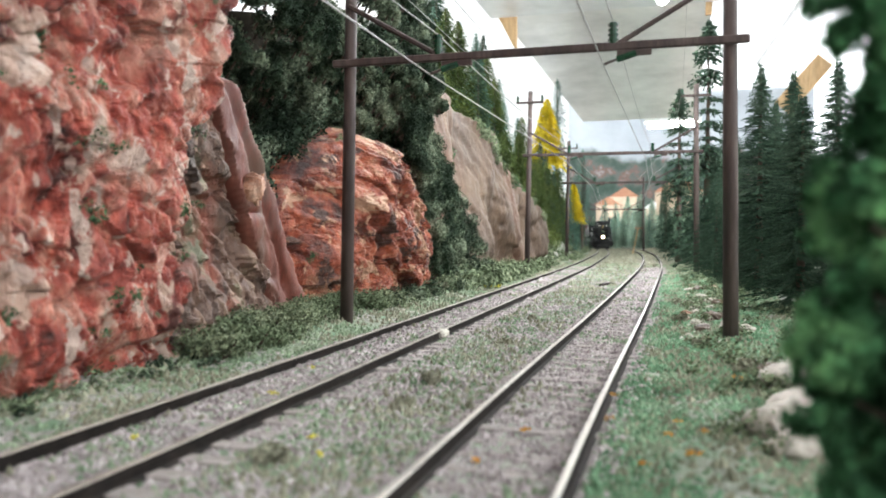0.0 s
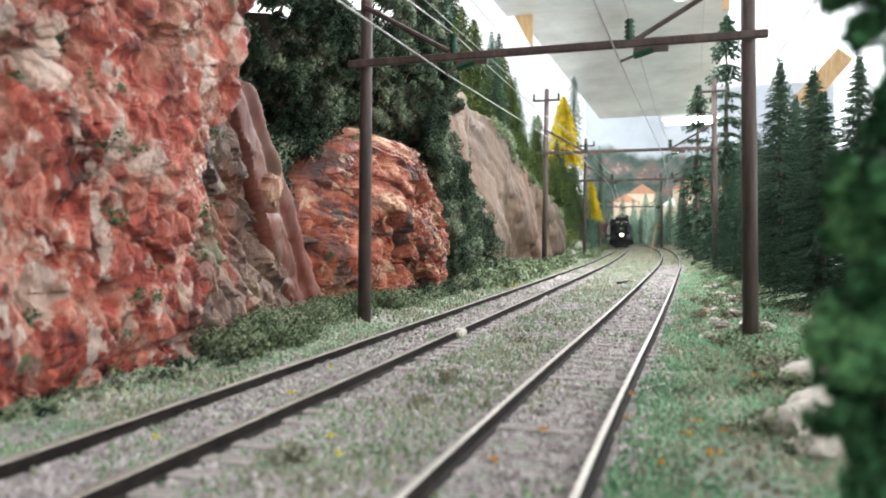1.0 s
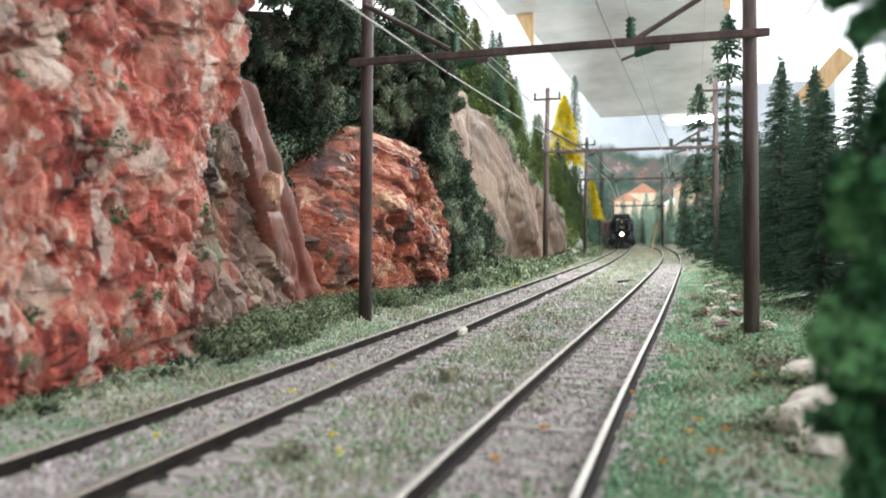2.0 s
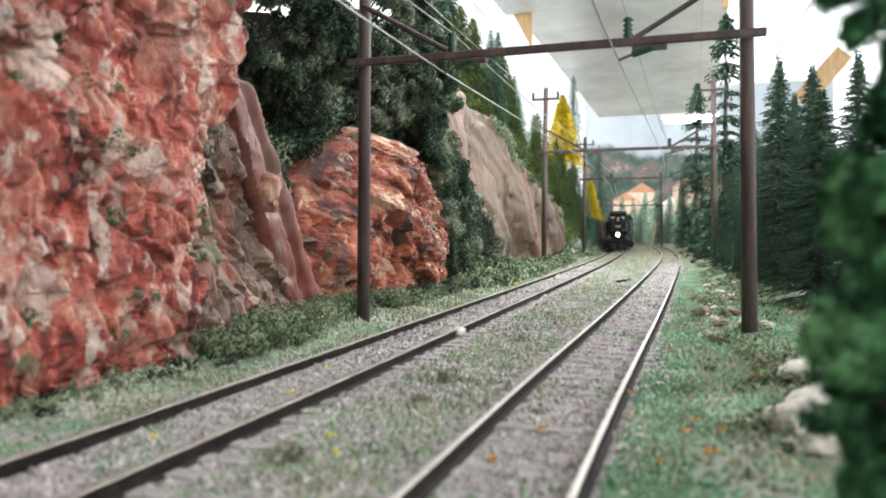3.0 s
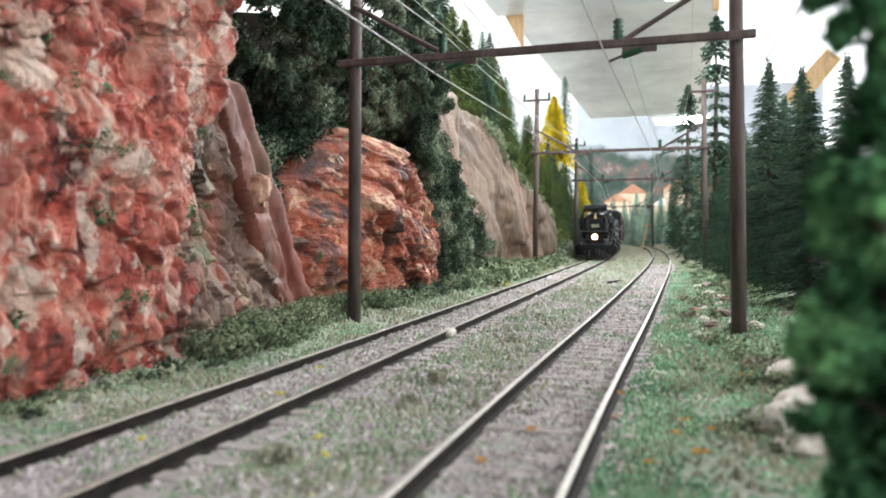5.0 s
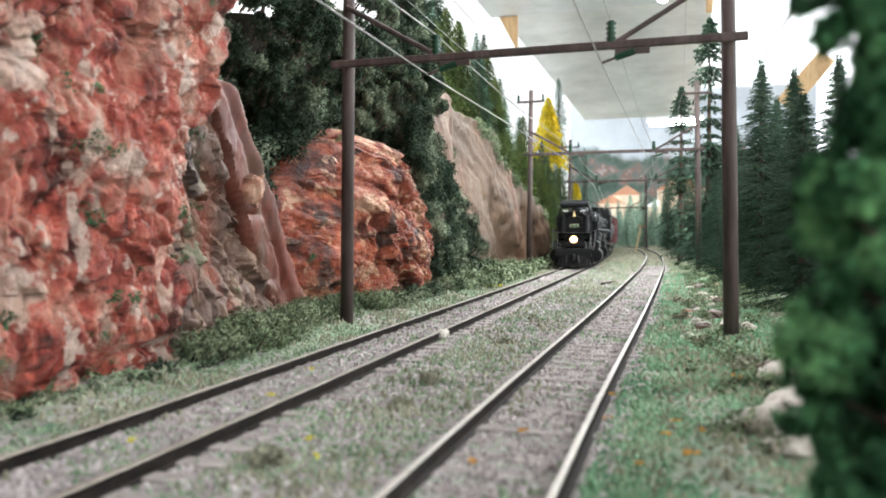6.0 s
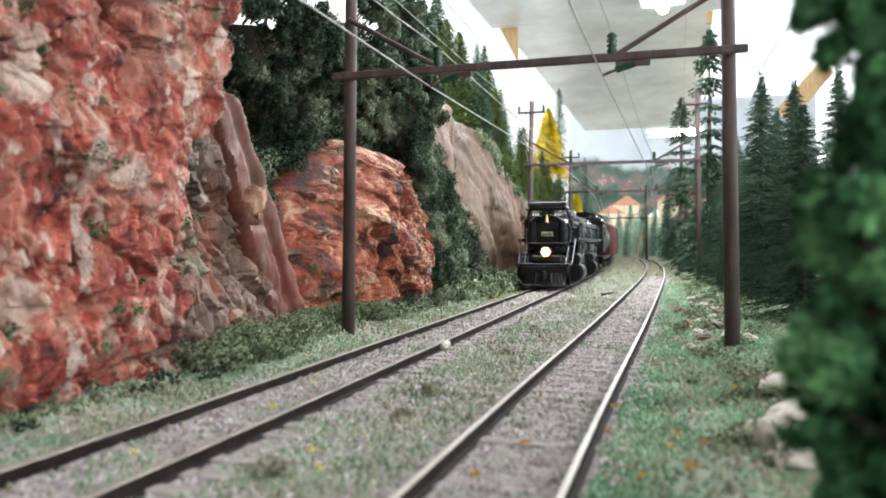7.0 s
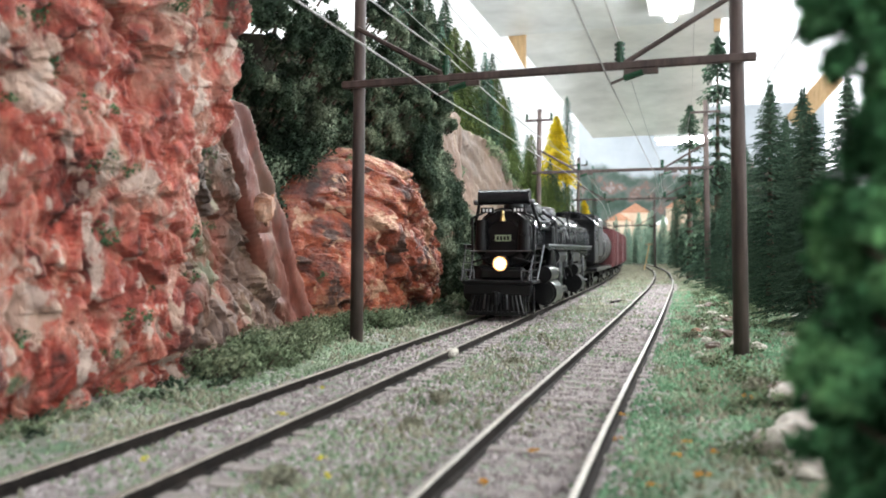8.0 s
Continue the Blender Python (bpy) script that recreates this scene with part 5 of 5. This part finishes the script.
def tender():
    th = thing("tender", "black model tender with a dark grey cylindrical tank", "tender")
    turning = []
    bm = bmesh.new()
    rod(bm, (0, -38, 32), (0, -138, 32), 15.5, n=44)
    tank = part("tank", bm, M_GREY, th, "grey black cylindrical tank", smooth=False)
    for poly in tank.data.polygons:
        poly.use_smooth = len(poly.vertices) == 4
    for y in (-40, -70, -100, -136):
        bm = bmesh.new()
        rod(bm, (0, y, 32), (0, y - 1, 32), 15.8, n=44)
        part("tank_band", bm, M_BLACK, tank)
    bm = bmesh.new()
    box(bm, 0, -22, 38, 33, 34, 26, 1.0)
    part("coal_bunker", bm, M_BLACK, th)
    bm = bmesh.new()
    for k in range(160):
        x, y = random.uniform(-13, 13), random.uniform(-37, -7)
        box(bm, x, y, 51 + 2.5 * (1 - abs(x) / 14), 3, 3, 3, 0, Euler((k, 2 * k, 3 * k)).to_matrix())
    part("coal_load", bm, M_BLACK, th, "heap of black coal")
    bm = bmesh.new()
    box(bm, 0, -71, 15.5, 31, 134, 2.4, 0.4)
    box(bm, 0, -71, 13, 9, 134, 4, 0.4)
    part("underframe", bm, M_BLACK, th)
    for s in (-1, 1):
        bm = bmesh.new()
        rod(bm, (s * 15.7, -40, 36), (s * 15.7, -137, 36), 0.35, n=6)
        part("hand_rail", bm, M_STEEL, th)
        bm = bmesh.new()
        for q in range(6):
            box(bm, s * 9, -139.2, 18 + 5 * q, 5, 0.5, 0.5)
        part("ladder", bm, M_STEEL, th)
        for c in (-30, -112):
            bm = bmesh.new()
            box(bm, s * 11.2, c, 8.2, 1.6, 34, 3.2, 0.5)
            part("truck_frame", bm, M_BLACK, th)
    for y in (-20, -40, -102, -122):
        turning.append((wheelset(th, 0, y, 5.2, False, "wheels"), 0, y, 5.2))
    return th, turning


def boxcar():
    th = thing("boxcar", "maroon ribbed model boxcar coupled behind the tender", "boxcar", group="boxcars")
    bm = bmesh.new()
    box(bm, 0, -70, 31, 33, 140, 33, 0.5)
    body = part("body", bm, M_MAROON, th)
    bm = bmesh.new()
    rod(bm, (0, 0.8, 12), (0, -140.8, 12), 38.5, n=72)
    bmesh.ops.delete(bm, geom=[v for v in bm.verts if v.co.z < 46.5], context="VERTS")
    bmesh.ops.solidify(bm, geom=bm.faces[:], thickness=0.7)
    part("roof", bm, M_MAROON, th)
    bm = bmesh.new()
    box(bm, 0, -70, 51.6, 6, 140, 0.7)
    part("running_board", bm, M_POLE, th)
    for s in (-1, 1):
        for k in range(15):
            if not 6 <= k <= 8:
                bm = bmesh.new()
                box(bm, s * 16.8, -3 - 9.57 * k, 31, 0.8, 1.4, 32)
                part("side_rib", bm, M_MAROON, body)
        bm = bmesh.new()
        box(bm, s * 17, -70, 30.5, 1.2, 26, 30, 0.3)
        door = part("door", bm, M_MAROON, body)
        bm = bmesh.new()
        for q in range(7):
            box(bm, s * 12.5, 0.6, 19 + 4 * q, 5, 0.5, 0.5)
            box(bm, s * 17.3, -4, 19 + 4 * q, 0.5, 5, 0.5)
        part("ladder", bm, M_MAROON, body)
        for c in (-22, -118):
            bm = bmesh.new()
            box(bm, s * 11, c, 8, 1.6, 26, 3.4, 0.5)
            part("truck_frame", bm, M_BLACK, th)
    for q in range(5):
        bm = bmesh.new()
        box(bm, 0, 0.4, 20 + 6 * q, 31, 0.8, 0.9)
        part("end_rib", bm, M_MAROON, body)
    bm = bmesh.new()
    box(bm, 0, -70, 13, 12, 138, 3, 0.3)
    part("underframe", bm, M_BLACK, th)
    for y in (-12, -32, -108, -128):
        wheelset(th, 0, y, 4.9, False, "wheels")
    return th


engine, engine_wheels, side_rods = locomotive()
tank_car, tender_wheels = tender()
cars = [boxcar()]
for _ in range(3):
    cars.append(copy_thing(cars[0], pose(0, 0, 0)))

SPEED = 140.0
FRONT = 1408.0


def along(y, back):
    """The y on the far track that lies back millimetres of rail behind y."""
    n = max(1, int(back / 5))
    for _ in range(n):
        sl = (far_track(y + 1) - far_track(y - 1)) / 2
        y += back / n / math.hypot(1, sl)
    return y


def vehicle(t, behind, b1, b2):
    """The pose of a vehicle whose front is behind millimetres after the train's front, on bogies b1 and b2 behind its own front."""
    y0 = FRONT - SPEED * t
    ya, yb = along(y0, behind + b1), along(y0, behind + b2)
    a, b = Vector((far_track(ya), ya)), Vector((far_track(yb), yb))
    d = (a - b).normalized()
    f = a + d * b1
    return pose(f.x * MM, f.y * MM, 0, 0, 0, math.degrees(math.atan2(-d.x, d.y)))


def motions():
    steps = [k / 10 for k in range(81)]
    walk(engine, [(t, vehicle(t, 0, 50, 180)) for t in steps])
    walk(tank_car, [(t, vehicle(t, 238, 30, 112)) for t in steps])
    for n, car in enumerate(cars):
        walk(car, [(t, vehicle(t, 384 + 148 * n, 22, 118)) for t in steps])
    for ob, x, y, r in engine_wheels + tender_wheels:
        walk(ob, [(t, pose(x * MM, y * MM, (r + 2.3) * MM, -math.degrees(SPEED * t / r) if r > 8 else -80.0 * t * 10)) for t in steps])
    for ob, x, y, z, crank in side_rods:
        rows = []
        for t in steps:
            a = -SPEED * t / 9.2
            rows.append((t, pose(x * MM, (y + crank * math.cos(a)) * MM, (z + crank * math.sin(a)) * MM)))
        walk(ob, rows)


# ---- small lineside things ----
def tuft(name, x, y, r, mat, label, category, group, n=90, size=0.35):
    z = bank(x, y)
    rnd = random.Random(int(x * 7 + y * 13))
    blobs = [(rnd.gauss(0, r * 0.5), rnd.gauss(0, r * 0.5), rnd.uniform(0.2, 0.7) * r, r * rnd.uniform(0.35, 0.6)) for _ in range(6)]
    v, f = leaves(n, clumped(blobs), size, int(x * 3 + y))
    ob = soup(name, v, f, mat)
    ob.matrix_basis = pose(x * MM, y * MM, (z - 0.1) * MM)
    return tagged(ob, label, category, group)


for x, y in ((-9.1, 136), (-8.6, 118), (1.2, 119), (5.0, 114), (0.2, 110), (-2.6, 96), (12.6, 152), (-19.4, 107), (-22.5, 91), (3.0, 100), (16, 176)):
    tuft("blossom_tuft", x, y, 0.75, M_ORANGEFL, "small tuft of orange blossom in the turf", "flower", "orange blossom", 60, 0.25)
for x, y in ((-68, 86), (-65, 117), (-42, 88), (-47, 95), (-88, 380), (-70, 142), (-86, 390)):
    tuft("yellow_tuft", x, y, 0.7 if y < 200 else 2.0, M_YELLOWFL, "small tuft of yellow blossom", "flower", "yellow blossom", 60, 0.25 if y < 200 else 0.6)
for x, y, r in ((-42, 138, 2.4), (-40, 190, 1.6), (-46, 84, 2.0), (-43, 250, 1.6), (4, 250, 2.4), (2, 320, 2.6), (-100, 330, 4.0), (-42, 118, 1.2), (8, 200, 2.2), (14, 160, 2.6)):
    tuft("weed_tuft", x, y, r, M_DRYTURF, "olive weed tuft growing in the ballast", "weed", "weeds", 260, 0.5)


def stone(x, y, r, mat, label, seed, sz=0.6):
    bm = bmesh.new()
    bmesh.ops.create_icosphere(bm, subdivisions=3, radius=r)
    for v in bm.verts:
        d = 1 + 0.34 * crag(v.co.x, v.co.y, v.co.z, r * 1.1, seed) + 0.12 * fbm(v.co.x, v.co.y, v.co.z + seed, r * 0.6)
        v.co *= d
        v.co.z *= sz
    ob = part("stone", bm, mat)
    ob.matrix_basis = pose(x * MM, y * MM, (bank(x, y) + 0.15 * r) * MM, 0, 0, seed * 40)
    tagged(ob, label, "stone", "lineside stones")


for n, (x, y, r) in enumerate(((14, 395, 3.4), (13, 345, 2.6), (16, 320, 3.2), (14, 262, 3.6), (17, 236, 3.0), (21, 230, 2.4), (19, 158, 3.6), (25, 160, 4.6), (29, 172, 3.4), (10, 300, 2.2))):
    stone(x, y, r, M_PLASTER if n % 3 else M_PINK, "small pale plaster stone in the turf", n + 1)


for n, (x, y, r) in enumerate(((17.2, 112, 6.0), (15.4, 103, 3.6), (22, 122, 6.5), (24, 146, 6.0), (33, 156, 8), (33, 104, 9))):
    stone(x, y, r, M_PLASTER, "bare pale plaster boulder at the layout edge", n + 31, 0.5)


rnd_s = random.Random(8)
for n in range(34):
    y = rnd_s.uniform(205, 420)
    stone(near_track(y) + rnd_s.uniform(22, 40), y, rnd_s.uniform(0.9, 2.4), (M_PLASTER, M_PINK, M_OCHRE)[n % 3], "small broken rock chip beside the turf", n + 60, 0.7)


def leaning_post():
    th = thing("leaning_post", "thin leaning timber post with a short crossbar", "post", -52, 1150, 0)
    bm = bmesh.new()
    rod(bm, (0, 0, -2), (8, 0, 39), 0.9, n=8)
    part("post", bm, M_WOOD, th)
    bm = bmesh.new()
    box(bm, 8, -1, 38, 11, 1.2, 1.5, 0.2)
    part("crossbar", bm, M_ROOF, th)


def spare_rail():
    bm = bmesh.new()
    box(bm, 0, 0, 0.9, 1.6, 16, 1.8, 0.3)
    ob = part("steel_offcut", bm, M_RAILSIDE)
    ob.matrix_basis = pose(-33 * MM, 425 * MM, bank(-33, 425) * MM, 0, 0, -18)
    tagged(ob, "short rusty rail offcut lying between the tracks", "rail offcut")


spare_rail()


# ---- the town at the far end ----
def house(x, y, w, d, h, wall, roof, label, rz=0):
    th = thing("model_house", label, "house", x, y, -1, rz, "far houses")
    bm = bmesh.new()
    box(bm, 0, 0, h / 2, w, d, h)
    body = part("wall", bm, wall, th)
    bm = bmesh.new()
    o, e = 3, h + w * 0.34
    vs = [bm.verts.new(q) for q in ((-w / 2 - o, -d / 2 - o, h - 1), (w / 2 + o, -d / 2 - o, h - 1), (0, -d / 2 - o, e), (-w / 2 - o, d / 2 + o, h - 1), (w / 2 + o, d / 2 + o, h - 1), (0, d / 2 + o, e))]
    for f in ((0, 1, 2), (5, 4, 3), (0, 2, 5, 3), (2, 1, 4, 5), (1, 0, 3, 4)):
        bm.faces.new([vs[q] for q in f])
    part("roof", bm, roof, th)
    for k in (-0.28, 0.05, 0.3):
        bm = bmesh.new()
        box(bm, k * w, -d / 2 - 0.3, h * 0.55, w * 0.13, 1.2, h * 0.28, 0.2)
        part("window", bm, M_BLACK, body, "dark window")


M_ROOF = grained("orange_roof", [(0.3, (0.30, 0.13, 0.075)), (0.7, (0.44, 0.23, 0.14))], 60, 400, 0.8)
M_SAND = grained("sand_wall", [(0.3, (0.48, 0.36, 0.26)), (0.7, (0.62, 0.50, 0.38))], 60, 400, 0.8)
leaning_post()
house(20, 1960, 90, 70, 135, M_SAND, M_ROOF, "sand coloured model house with an orange roof", 30)
house(-118, 2060, 70, 60, 128, M_SAND, M_ROOF, "sand coloured model house with an orange roof among trees", 10)
house(-150, 2000, 60, 50, 105, M_SAND, M_ROOF, "small sand coloured model house")
house(-30, 1990, 50, 50, 95, M_SAND, M_SLAB, "small model house with a grey roof", -20)


motions()
